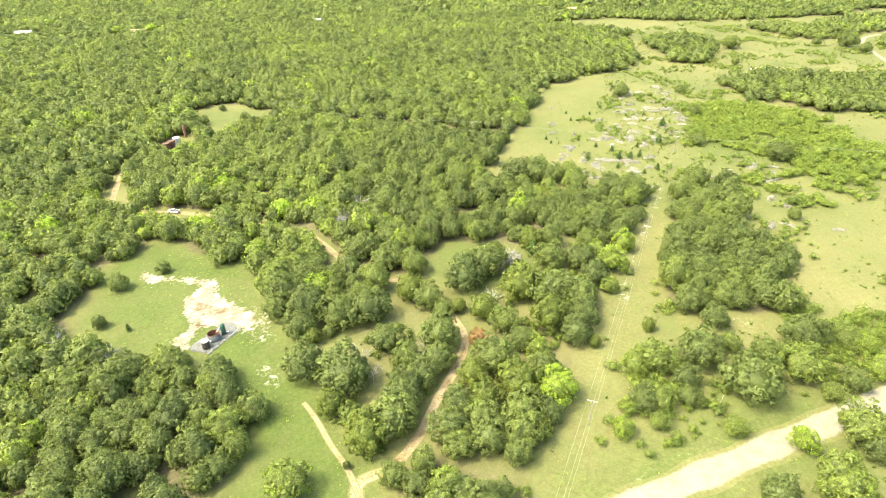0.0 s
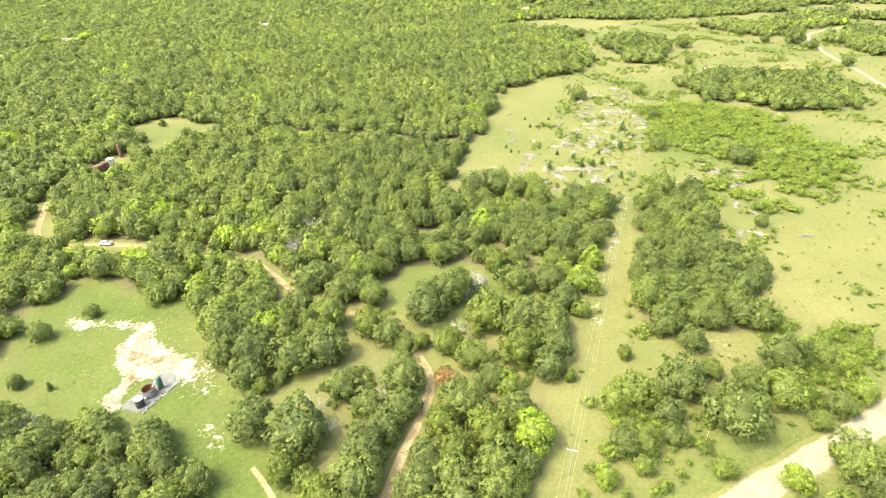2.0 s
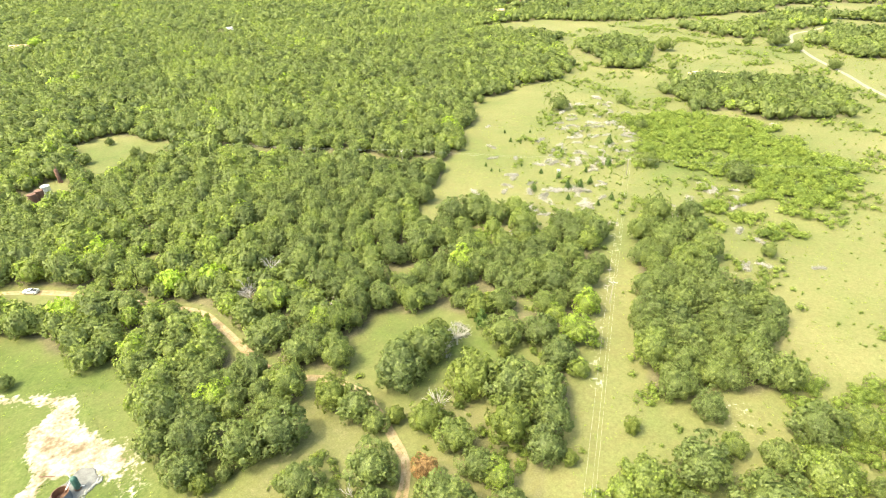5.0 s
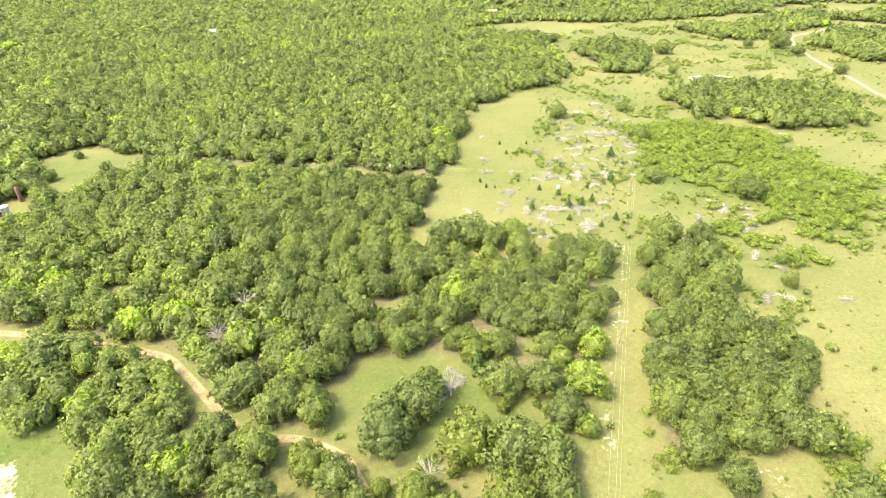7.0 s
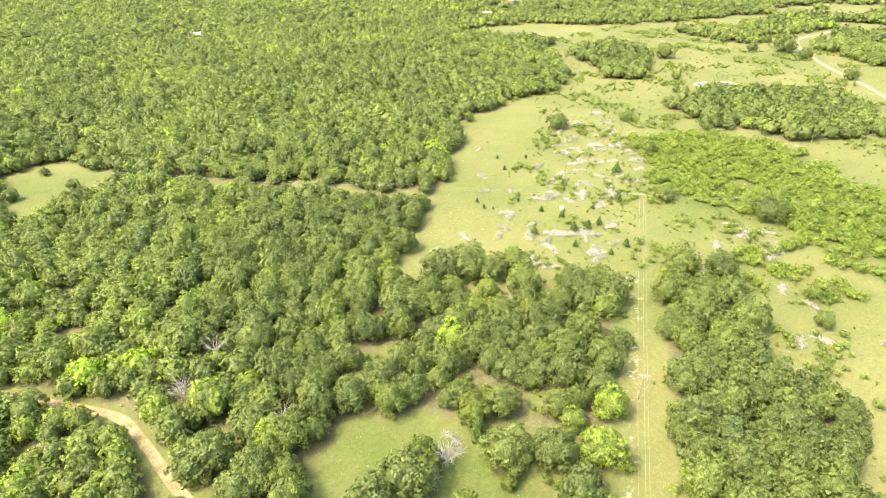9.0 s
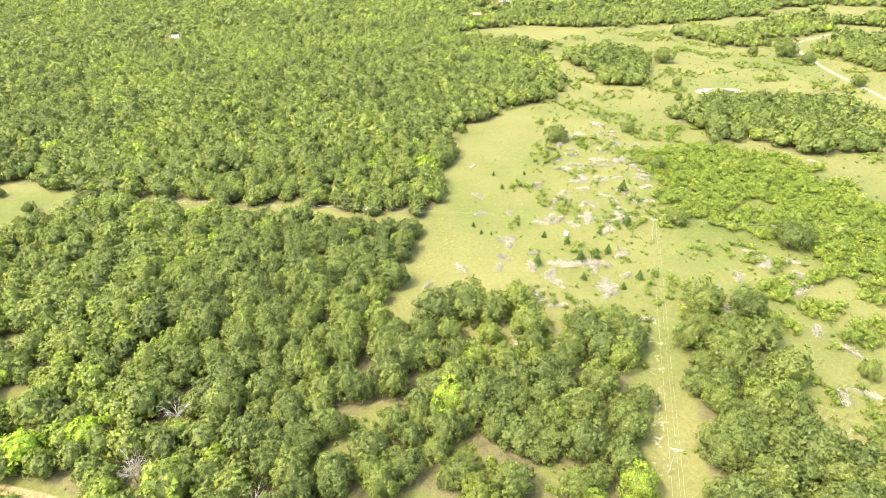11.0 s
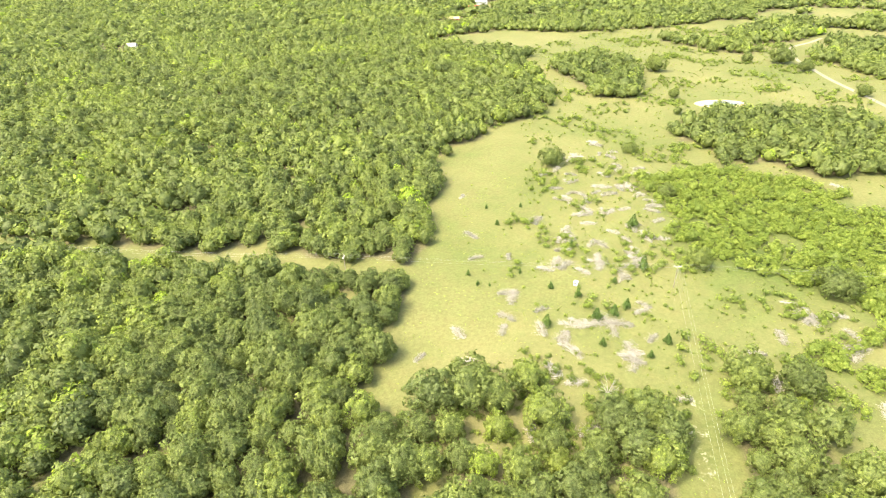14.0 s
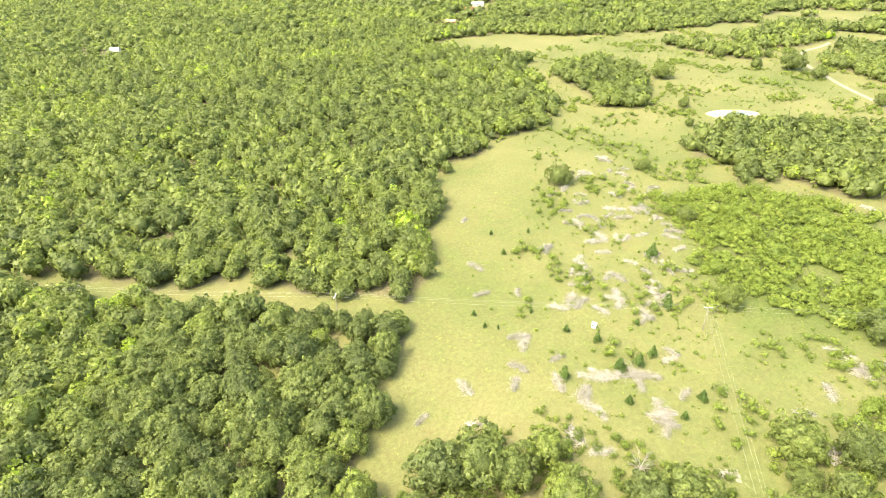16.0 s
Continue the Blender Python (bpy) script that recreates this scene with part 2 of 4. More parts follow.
WEST_CUT = [(162, 292), (148, 309), (132, 322), (121, 333), (124, 347), (112, 345), (95, 354), (79, 370), (62, 390), (45, 408), (20, 432), (0, 460),
            (-12, 453), (12, 427), (38, 404), (59, 384), (79, 362), (100, 342), (118, 328), (134, 315), (152, 291)]
TANK_CLEARING = [(-41, 354), (-32, 351), (-25, 363), (-21, 383), (-23, 391), (-30, 391), (-40, 372)]
TRUCK_GAP = [(-42, 278), (-18, 260), (-12, 254), (-16, 247), (-30, 255), (-44, 265)]
BEND_GAP = [(-65, 315), (-57, 315), (-53, 293), (-62, 283), (-66, 298)]
DIRT_ROAD = [(10, 62), (9, 76), (10, 89), (19, 91), (28, 97), (37, 107), (47, 117), (55, 128), (56, 137), (56, 150), (55, 158), (48, 168), (37, 176), (31, 191), (25, 212), (19, 225),
             (1, 243), (-15, 257), (-32, 270), (-52, 281), (-60, 294), (-61, 313), (-59, 343), (-53, 360), (-46, 372)]
WELL_ROAD = [(3, 121), (5, 114), (7, 103), (9, 95), (10, 84)]
COUNTY_ROAD = [(-700, 60), (-300, 60), (0, 60), (100, 59.7), (150, 59.3), (400, 59), (800, 59), (1500, 59)]
FAR_ROAD = [(400, 150), (455, 222), (509, 291), (535, 325), (561, 354), (584, 377), (608, 394), (625, 399), (648, 398), (675, 401)]
NORTH_ROAD = [(560, 700), (600, 690), (640, 655), (690, 640)]


def inside(poly, x, y):
    """Which of the points (arrays) lie in the polygon."""
    hit = np.zeros(x.shape, bool)
    for (ax, ay), (bx, by) in zip(poly, poly[1:] + poly[:1]):
        if ay != by:
            hit ^= ((ay > y) != (by > y)) & (x < (bx - ax) * (y - ay) / (by - ay) + ax)
    return hit


def away(line, x, y):
    """The distance of the points from a polyline."""
    d = np.full(x.shape, 1e9)
    for (ax, ay), (bx, by) in zip(line, line[1:]):
        t = np.clip(((x - ax) * (bx - ax) + (y - ay) * (by - ay)) / max((bx - ax) ** 2 + (by - ay) ** 2, 1e-6), 0, 1)
        d = np.minimum(d, np.hypot(x - ax - t * (bx - ax), y - ay - t * (by - ay)))
    return d


_wave = np.random.RandomState(4)
WAVES = [(_wave.uniform(0.6, 1.6), _wave.uniform(0, 6.283), _wave.uniform(0, 6.283)) for _ in range(10)]


def waves(x, y, size):
    """Smooth uneven values about 0, of features size metres across."""
    v = 0
    for f, turn, shift in WAVES:
        v = v + np.sin((x * math.cos(turn) + y * math.sin(turn)) * f * 3.14 / size + shift)
    return v / 3.2


# Where every tree is placed singly and grass grows between.
PLACED_ZONE = [(1, 141), (9, 118), (11, 93), (30, 88), (44, 70), (62, 88), (98, 124), (128, 150), (118, 158), (104, 172), (84, 170), (60, 172), (50, 165), (20, 158), (4, 164)]
CLUMP_ZONE = [(112, 240), (129, 248), (141, 253), (167, 240), (169, 223), (175, 214), (194, 200), (168, 178), (136, 201), (100, 227)]
# Small openings in the woods: x, y, radius.
WOOD_GAPS = [(92, 205, 5), (107, 195, 5), (105, 184, 4), (110, 172, 4), (121, 167, 4), (128, 172, 3.5), (152, 205, 6), (134, 212, 6), (141, 208, 6), (147, 200, 5), (147, 186, 4), (64, 257, 4.5), (41, 265, 4.5)]
WOOD_GAPS += [(75, 200, 4), (-3, 220, 5), (-10, 264, 4), (137, 170, 3.5), (163, 209, 5), (157, 202, 5), (86, 206, 5), (108, 176, 3.5), (56, 227, 5), (45, 232, 4), (82, 198, 4), (92, 227, 4)]
HOUSE_SPOTS = [(-232, 975), (-84, 887), (147, 839), (488, 734), (598, 823), (560, 790)]


def woods(x, y, margin=0.0):
    """Whether tall trees grow at the points, at least the margin inside the woods' borders."""
    if margin:
        w = woods(x, y)
        for k in range(6):
            w &= borders(x + margin * math.cos(k * 1.047), y + margin * math.sin(k * 1.047))
        return w
    w = borders(x, y)
    w &= away(DIRT_ROAD, x, y) > 4.1
    w &= away([(-18, 151), (-8, 139), *WELL_ROAD], x, y) > 4.5
    w &= np.abs(y - 59.6) > 8
    w &= away(FAR_ROAD, x, y) > 6
    w &= away(NORTH_ROAD, x, y) > 8
    for hx, hy in HOUSE_SPOTS:
        w &= np.hypot((x - hx) * 0.6, y - hy + 8) > 19
    for hx, hy, hr in WOOD_GAPS:
        w &= np.hypot(x - hx, y - hy) > hr * (1 + 0.25 * waves(x, y, 6))
    thin = (x > -10) & (x < 165) & (y > 60) & (y < 228) & (x > y - 125)
    w &= ~(thin & (waves(x, y, 16) > np.where(y > 165, 0.78, 1.0)))
    w &= ~(~thin & (waves(x, y, 19) > 1.35))
    return w


def borders(x, y):
    """Whether the points lie inside the outlines of the woods."""
    jx, jy = x + 1.6 * waves(x, y, 9), y + 1.6 * waves(y, x, 9)
    east = inside(OPEN_EAST, jx, jy)
    grove = np.zeros(x.shape, bool)
    for poly in (GROVE_NORTH, GROVE_EAST, GROVE_STRIP, WOOD_NE, WOOD_EAST):
        grove |= inside(poly, jx, jy)
    far_wood = east & (x > 560) & (waves(x, y, 60) > 0.15) & (y > 250)
    south = east & (y < 42) & (waves(x + 40, y, 40) > 0.6)
    w = (~east) | grove | far_wood | south
    for poly in (GLADE, PAD_CLEARING, MEADOW, WEST_CUT, TANK_CLEARING, TRUCK_GAP, BEND_GAP):
        w &= ~inside(poly, jx, jy)
    return w


def link_mesh(name, verts, faces, mat, parent=None, smooth=True, normals=None, **attrs):
    """A mesh object from arrays of vertices and of faces that all have as many corners; attrs are values per vertex."""
    me = bpy.data.meshes.new(name)
    verts, faces = np.asarray(verts, np.float32), np.asarray(faces, np.int32)
    me.vertices.add(len(verts))
    me.vertices.foreach_set("co", verts.ravel())
    k = faces.shape[1]
    me.loops.add(faces.size)
    me.loops.foreach_set("vertex_index", faces.ravel())
    me.polygons.add(len(faces))
    me.polygons.foreach_set("loop_start", np.arange(0, faces.size, k, dtype=np.int32))
    me.polygons.foreach_set("use_smooth", np.full(len(faces), smooth))
    for key, values in attrs.items():
        me.attributes.new(key, "FLOAT", "POINT").data.foreach_set("value", np.asarray(values, np.float32))
    me.update(calc_edges=True)
    me.validate()
    if normals is not None:
        me.normals_split_custom_set_from_vertices(np.asarray(normals, np.float32))
    me.materials.append(mat)
    ob = new(name, me)
    ob.parent = parent
    return ob


def part(name, bm, material, parent, label="", smooth=False):
    me = bpy.data.meshes.new(name)
    bmesh.ops.recalc_face_normals(bm, faces=bm.faces)
    for f in bm.faces:
        f.smooth = smooth
    bm.to_mesh(me)
    bm.free()
    me.materials.append(material)
    ob = new(name, me)
    ob.parent = parent
    if label:
        ob["label"] = label
    return ob


# ---- ground ----


def steps(lo, a, b, hi, fine, mid, far):
    """Grid lines from lo to hi, close together between a and b."""
    inner = np.arange(a, b + 0.01, fine)
    up = np.concatenate([np.arange(b + mid, far[1], mid), np.linspace(far[1], hi, 9)])
    down = np.concatenate([np.linspace(lo, far[0], 9), np.arange(far[0] + mid, a, mid)])
    return np.concatenate([down, inner, up])


gx = steps(-4500, -70, 270, 4500, 2.5, 9.0, (-420, 900))
gy = steps(-4500, 40, 330, 4500, 2.5, 9.0, (-80, 1150))
X, Y = np.meshgrid(gx, gy)


def soft_share(test, reach):
    """The share of points round each ground point that pass the test."""
    s = 0
    for k in range(9):
        a, r = k * 2.4, reach * math.sqrt(k / 8)
        s = s + test(X + r * math.cos(a), Y + r * math.sin(a))
    return s / 9.0


wood_share = soft_share(lambda x, y: woods(x, y, 3.4), 2.5) * (1 - 0.62 * soft_share(lambda x, y: inside(PLACED_ZONE, x, y) | inside(CLUMP_ZONE, x, y), 4))
bare = soft_share(lambda x, y: inside(PAD, x, y) | inside(PAD_NORTH, x, y) | inside(PAD_SPUR, x, y), 2.6) * 0.84
bare = np.maximum(bare, 0.42 * soft_share(lambda x, y: np.hypot((x + 6) / 7, (y - 164) / 13) < 1, 3))
bare = np.maximum(bare, 0.40 * np.exp(-(((X + 5) / 6) ** 2 + ((Y - 136) / 10) ** 2)))
bare = np.maximum(bare, 0.33 * np.exp(-((Y - 59.6) / 7) ** 2))
bare = np.maximum(bare, 0.37 * np.exp(-(((X - 190) / 14) ** 2 + ((Y - 140) / 14) ** 2)))
bare = np.maximum(bare, 0.37 * np.exp(-(((X - 136) / 9) ** 2 + ((Y - 98) / 9) ** 2)))
bare = np.maximum(bare, 0.40 * np.exp(-(away([(112, 124), (145, 156), (186, 193)], X, Y) / 3.2) ** 2))
wet = 0.36 + 0.12 * waves(X, Y, 70)
wet += 0.55 * soft_share(lambda x, y: inside(PAD_CLEARING, x, y), 6)
wet += 0.34 * np.exp(-((Y - 59.6) / 15) ** 2) * np.clip((X - 40) / 20, 0, 1)
wet += 0.30 * soft_share(lambda x, y: inside(MEADOW, x, y) | inside(GLADE, x, y), 6)
wet += 0.50 * soft_share(lambda x, y: inside(THICKET, x, y), 12)
wet += 0.22 * np.exp(-(((X - 186) / 14) ** 2 + ((Y - 285) / 40) ** 2))
wet -= 0.10 * np.exp(-(((X - 160) / 30) ** 2 + ((Y - 262) / 26) ** 2))
wet -= 0.10 * np.exp(-(((X - 200) / 40) ** 2 + ((Y - 130) / 30) ** 2))
Z = np.where((np.abs(Y) < 1200) & (np.abs(X) < 1000), 0.22 * waves(X, Y, 34), 0.0) * np.clip((away(COUNTY_ROAD, X, Y) - 5) / 6, 0, 1) - 0.25
n_x, n_y = len(gx), len(gy)
ids = np.arange(n_x * n_y).reshape(n_y, n_x)
quads = np.stack([ids[:-1, :-1], ids[:-1, 1:], ids[1:, 1:], ids[1:, :-1]], -1).reshape(-1, 4)
ground = link_mesh("ground", np.stack([X, Y, Z], -1).reshape(-1, 3), quads, ground_mat, wet=wet.ravel(), wood=wood_share.ravel(), bare=bare.ravel())
tagged(ground, "straw and green rough grassland with leaf litter under trees", "ground", kind="structure")


def level(x, y):
    """The ground's height at a point."""
    x, y = np.float64(x), np.float64(y)
    fade = np.clip((away(COUNTY_ROAD, x + np.zeros(1), y + np.zeros(1))[0] - 5) / 6, 0, 1)
    return float(0.22 * waves(x, y, 34) * fade - 0.25)


def smooth_line(pts, step):
    """Points every step metres or so on a smooth curve through pts."""
    p = np.array([pts[0], *pts, pts[-1]], float)
    out = []
    for a, b, c, d in zip(p, p[1:], p[2:], p[3:]):
        n = max(1, int(np.hypot(*(c - b)) / step))
        for t in np.arange(n) / n:
            out.append(0.5 * (2 * b + (c - a) * t + (2 * a - 5 * b + 4 * c - d) * t * t + (3 * b - a - 3 * c + d) * t ** 3))
    out.append(p[-1])
    return np.array(out)


def make_road(name, pts, width, mat, label, step=2.0, lift=0.05):
    line = smooth_line(pts, step)
    way = np.gradient(line, axis=0)
    way /= np.linalg.norm(way, axis=1)[:, None] + 1e-9
    side = np.stack([way[:, 1], -way[:, 0]], -1)
    wide = width / 2 * (1 + 0.10 * waves(line[:, 0], line[:, 1], 14))
    rows = np.linspace(-1.25, 1.25, 9)
    verts, across = [], []
    for k, r in enumerate(rows):
        q = line + side * (wide * r)[:, None]
        z = np.array([level(*v) for v in q]) + lift - 0.06 * max(0, abs(r) - 1) * 4
        verts.append(np.column_stack([q, z]))
        across.append(np.full(len(q), r))
    m = len(line)
    i2 = np.arange(len(rows) * m).reshape(len(rows), m)
    f = np.stack([i2[:-1, :-1], i2[1:, :-1], i2[1:, 1:], i2[:-1, 1:]], -1).reshape(-1, 4)
    ob = link_mesh(name, np.concatenate(verts), f, mat, across=np.concatenate(across))
    return tagged(ob, label, "road", kind="structure")


make_road("road_county", COUNTY_ROAD, 7.6, county_mat, "wide pale gravel county road with dusty verges", 4.0, 0.09)
make_road("road_dirt", DIRT_ROAD, 3.0, dirt_road_mat, "narrow orange-tan dirt track through the oaks")
make_road("road_well", WELL_ROAD, 1.5, dirt_road_mat, "faint two-rut track across green grass", lift=0.07)
make_road("road_far", FAR_ROAD, 4.0, county_mat, "distant pale gravel road between hedgerow trees", 5.0)
make_road("road_north", NORTH_ROAD, 4.6, county_mat, "distant curved pale gravel road", 5.0)

# ---- trees ----
ICO = bmesh.new()
bmesh.ops.create_icosphere(ICO, subdivisions=1, radius=1.0)
ICO_V = np.array([v.co[:] for v in ICO.verts])
ICO_F = np.array([[v.index for v in f.verts] for f in ICO.faces])
ICO.free()
OCT_V = np.array([(1, 0, 0), (-1, 0, 0), (0, 1, 0), (0, -1, 0), (0, 0, 1), (0, 0, -1)], float)
OCT_F = np.array([(0, 2, 4), (2, 1, 4), (1, 3, 4), (3, 0, 4), (2, 0, 5), (1, 2, 5), (3, 1, 5), (0, 3, 5)])


def tube(a, b, ra, rb, sides):
    """A tapered limb from a to b."""
    a, b = np.array(a, float), np.array(b, float)
    w = b - a
    u = np.cross(w, (0.3, 0.9, 0.2))
    u /= np.linalg.norm(u)
    v = np.cross(w, u)
    v /= np.linalg.norm(v)
    ang = np.arange(sides) * 2 * np.pi / sides
    ring = np.cos(ang)[:, None] * u + np.sin(ang)[:, None] * v
    f = []
    for k in range(sides):
        n = (k + 1) % sides
        f += [(k, n, sides + n), (k, sides + n, sides + k)]
    return np.concatenate([a + ring * ra, b + ring * rb]), np.array(f)


def join(pieces):
    vs, fs, n = [], [], 0
    for v, f in pieces:
        vs.append(v)
        fs.append(f + n)
        n += len(v)
    return np.concatenate(vs), np.concatenate(fs)


def crown(rng, lobes, leaves, leaf, kind="oak", core=ICO_V, core_f=ICO_F, size=0.3, hull=0.7):
    """A crown of one metre's radius and about two metres' height, base at 0: a rough hull, clumps of leaves all over it
    and loose sprays on the clumps, shaded as soft masses. Gives vertices, triangles, and a tone and a normal per vertex."""
    cen, rad, out = [], [], []
    swell_a, swell_b = rng.uniform(0, 6.28), rng.uniform(0, 6.28)
    for k in range(lobes):
        a = k * 2.4 + rng.uniform(-0.4, 0.4)
        h = (k + 0.5) / lobes
        if kind == "cedar":
            r = (1 - h) * 0.55 * rng.uniform(0.7, 1.1)
            cen.append((r * math.cos(a), r * math.sin(a), 0.22 + 1.6 * h))
            rad.append(size * (0.55 + 0.75 * (1 - h)))
            out.append((math.cos(a), math.sin(a), 0.4))
        else:
            up = 1 - 1.48 * h
            flat = math.sqrt(max(0.0, 1 - up * up))
            reach = (1 - size * 0.8) * rng.uniform(0.80, 1.14) * (1 + 0.12 * math.sin(2 * a + swell_a) + 0.09 * math.sin(3 * a + swell_b))
            cen.append((flat * reach * math.cos(a), flat * reach * math.sin(a), 0.72 + up * reach * (1.12 if up > 0 else 0.75) * 0.95))
            rad.append(size * rng.uniform(0.72, 1.25))
            out.append((flat * math.cos(a), flat * math.sin(a), up))
    cen, rad, out = np.array(cen), np.array(rad), np.array(out)
    pieces, tone, soft_n = [], [], []
    if hull:
        v = core * (1 + rng.uniform(-0.08, 0.08, (len(core), 1)))
        if kind == "cedar":
            v = v * np.array((0.5, 0.5, 0.85)) * np.where(v[:, 2:] > 0.3, 0.6, 1.0) + np.array((0, 0, 0.85))
        else:
            v = v * hull * np.array((1.0, 1.0, 1.05)) + np.array((0, 0, 0.78))
        pieces.append((v, core_f))
        # Darker hull tone: shade in the gaps between clumps, put into the colour.
        tone.append(np.full(len(v), -0.08))
        soft_n.append(v - np.array((0, 0, 0.7)))
    if leaves:
        lobe_tone = rng.uniform(-0.10, 0.10, lobes)
        pick = rng.choice(lobes, leaves, p=rad ** 2 / (rad ** 2).sum())
        d = rng.normal(size=(leaves, 3)) + out[pick] * 0.9
        d[:, 2] += 0.25
        d /= np.linalg.norm(d, axis=1)[:, None]
        p = cen[pick] + d * (rad[pick] * rng.uniform(0.78, 1.22, leaves))[:, None]
        nrm = d + rng.normal(size=(leaves, 3)) * 0.45 + np.array((0, 0, 0.2))
        nrm /= np.linalg.norm(nrm, axis=1)[:, None]
        u = np.cross(nrm, rng.normal(size=(leaves, 3)))
        u /= np.linalg.norm(u, axis=1)[:, None]
        w = np.cross(nrm, u)
        s = (leaf * rng.uniform(0.6, 1.35, leaves))[:, None]
        tri = np.stack([p + u * s * 0.6, p - u * s * 0.5 + w * s * 0.45, p - u * s * 0.4 - w * s * 0.5], 1).reshape(-1, 3)
        pieces.append((tri, np.arange(leaves * 3).reshape(-1, 3)))
        tone.append(np.repeat(rng.uniform(-0.10, 0.12, leaves) + lobe_tone[pick], 3))
        bulge = d * 0.6 + out[pick] * 0.25 + nrm * 0.85
        soft_n.append(np.repeat(bulge / np.linalg.norm(bulge, axis=1)[:, None], 3, axis=0))
    v, f = join(pieces)
    soft_n = np.concatenate(soft_n)
    return v, f, np.concatenate(tone), soft_n / np.linalg.norm(soft_n, axis=1)[:, None]


def trunk_limbs(rng, limbs, sides):
    """A tapered trunk with limbs, for a crown of one metre's radius."""
    out = [tube((0, 0, -0.08), (0.03, 0.02, 0.75), 0.085, 0.055, sides)]
    for k in range(limbs):
        a, h = k * 2.4 + rng.uniform(-0.5, 0.5), rng.uniform(0.3, 0.7)
        out.append(tube((0.02, 0.01, h), (0.6 * math.cos(a), 0.6 * math.sin(a), h + rng.uniform(0.35, 0.7)), 0.035, 0.012, max(3, sides - 2)))
    return join(out)


def plant(name, spots, kinds, mat, label, category, trunks=True):
    """Many plants as one mesh. spots: rows of x, y, radius, height, turn, tone, kind."""
    vs, fs, ts, ns, tv, tf = [], [], [], [], [], []
    n = m = 0
    for x, y, r, h, turn, tone, k in spots:
        v, f, t, nm = kinds[int(k)]
        c1, s1 = math.cos(turn), math.sin(turn)
        c, s = c1 * r, s1 * r
        z0 = level_fast(x, y)
        q = np.column_stack([v[:, 0] * c - v[:, 1] * s + x, v[:, 0] * s + v[:, 1] * c + y, v[:, 2] * h / 2 + z0])
        vs.append(q)
        fs.append(f + n)
        ts.append(t + tone)
        ns.append(np.column_stack([nm[:, 0] * c1 - nm[:, 1] * s1, nm[:, 0] * s1 + nm[:, 1] * c1, nm[:, 2]]))
        n += len(v)
        if trunks:
            q, f = tube((x, y, z0 - 0.3), (x, y, z0 + h * 0.4), r * 0.07, r * 0.05, 3)
            tv.append(q)
            tf.append(f + m)
            m += len(q)
    ob = link_mesh(name, np.concatenate(vs), np.concatenate(fs), mat, normals=np.concatenate(ns), tint=np.concatenate(ts))
    tagged(ob, label, category, kind="stuff")
    if trunks:
        st = link_mesh(name + "_trunks", np.concatenate(tv), np.concatenate(tf), bark_mat, parent=ob)
        tagged(st, kind="stuff")
    return ob


def level_fast(x, y):
    return 0.22 * float(waves(x, y, 34)) - 0.25


rng = np.random.RandomState(7)
# Spots for tall trees: a loose grid, thinned by the plan.
# Trees placed one by one: x, y, radius, kind (6 bright, 7 rust-brown, 8 juniper, 9 light green).
OAKS_TRACK = [(15.1, 122.6, 7.6, 0), (5.5, 132.7, 5.9, 1), (31.1, 133.8, 4.9, 2), (34.6, 124, 4.4, 3), (46.7, 129, 6, 4), (42.6, 119.6, 4.7, 2), (35.8, 114.9, 4.5, 0), (28.5, 109.8, 5.7, 1), (23.1, 102.3, 6.3, 3), (15.3, 99.7, 5.6, 8), (9.6, 114.2, 3.8, 8), (13.9, 108.7, 3.2, 5), (10.6, 146.4, 2.6, 8), (15.9, 147.7, 2.1, 3), (30.6, 150.6, 6.3, 1), (21.1, 152.4, 6.2, 2), (11.3, 160.6, 6.4, 0), (7.9, 151.8, 5.2, 3), (58.9, 142.5, 2.4, 8)]
OAKS_LANE = [(65.1, 136.2, 4.4, 8), (68.6, 127.7, 4.7, 4), (57.8, 112.7, 5.9, 1), (69, 118.1, 4.2, 3), (71.8, 113.1, 3.6, 6), (49.1, 109.3, 4.4, 8), (58.8, 100.5, 5.9, 8), (69.3, 104.6, 4.4, 2), (67.5, 95, 5.7, 6), (61.7, 88.8, 3.5, 0), (55.1, 91.4, 5.4, 5), (48.4, 99.7, 4.5, 8), (40.9, 100.6, 4.5, 1), (35.8, 94.2, 5, 2), (43.9, 93.8, 4.8, 3), (51.5, 85.2, 5.1, 4), (43.5, 87, 4.6, 0), (35.9, 88, 3.9, 5), (48.3, 81, 3.8, 3), (56.6, 84.5, 2.8, 8)]
OAKS_EDGE = [(82.1, 123.3, 6.2, 8), (86, 113.8, 5, 0), (92.8, 120.5, 5.2, 2), (89.6, 108.7, 1.8, 8)]
TREES_VERGE = [(129.9, 102.3, 4.2, 1), (112.6, 90.4, 6.4, 2), (124.9, 91.1, 3.1, 9), (109.4, 108.4, 2.1, 8), (99, 93.8, 5.3, 9), (93.3, 94.8, 3.8, 9), (102.2, 84.4, 3.7, 0), (86.6, 82.7, 3.8, 1), (90.2, 80.8, 3.8, 9), (98.1, 78.7, 3, 2), (85.8, 75.7, 2.4, 9), (76.2, 77.5, 2.7, 9), (116.1, 75.3, 7.6, 4), (131, 83.3, 4.2, 2), (145.9, 84.2, 5.9, 0), (133.9, 74.9, 5.9, 9)]
TREES_ROAD = [(156.8, 79.1, 4.3, 9), (159.8, 75.1, 3.5, 9), (152.7, 65.9, 3.5, 6), (142.5, 65.3, 3.6, 0), (134, 65, 2.8, 9), (101.4, 66.4, 2.7, 9), (112.9, 56.6, 3.2, 6), (128.5, 53.5, 5.7, 4), (126.8, 47.4, 3.7, 1)]
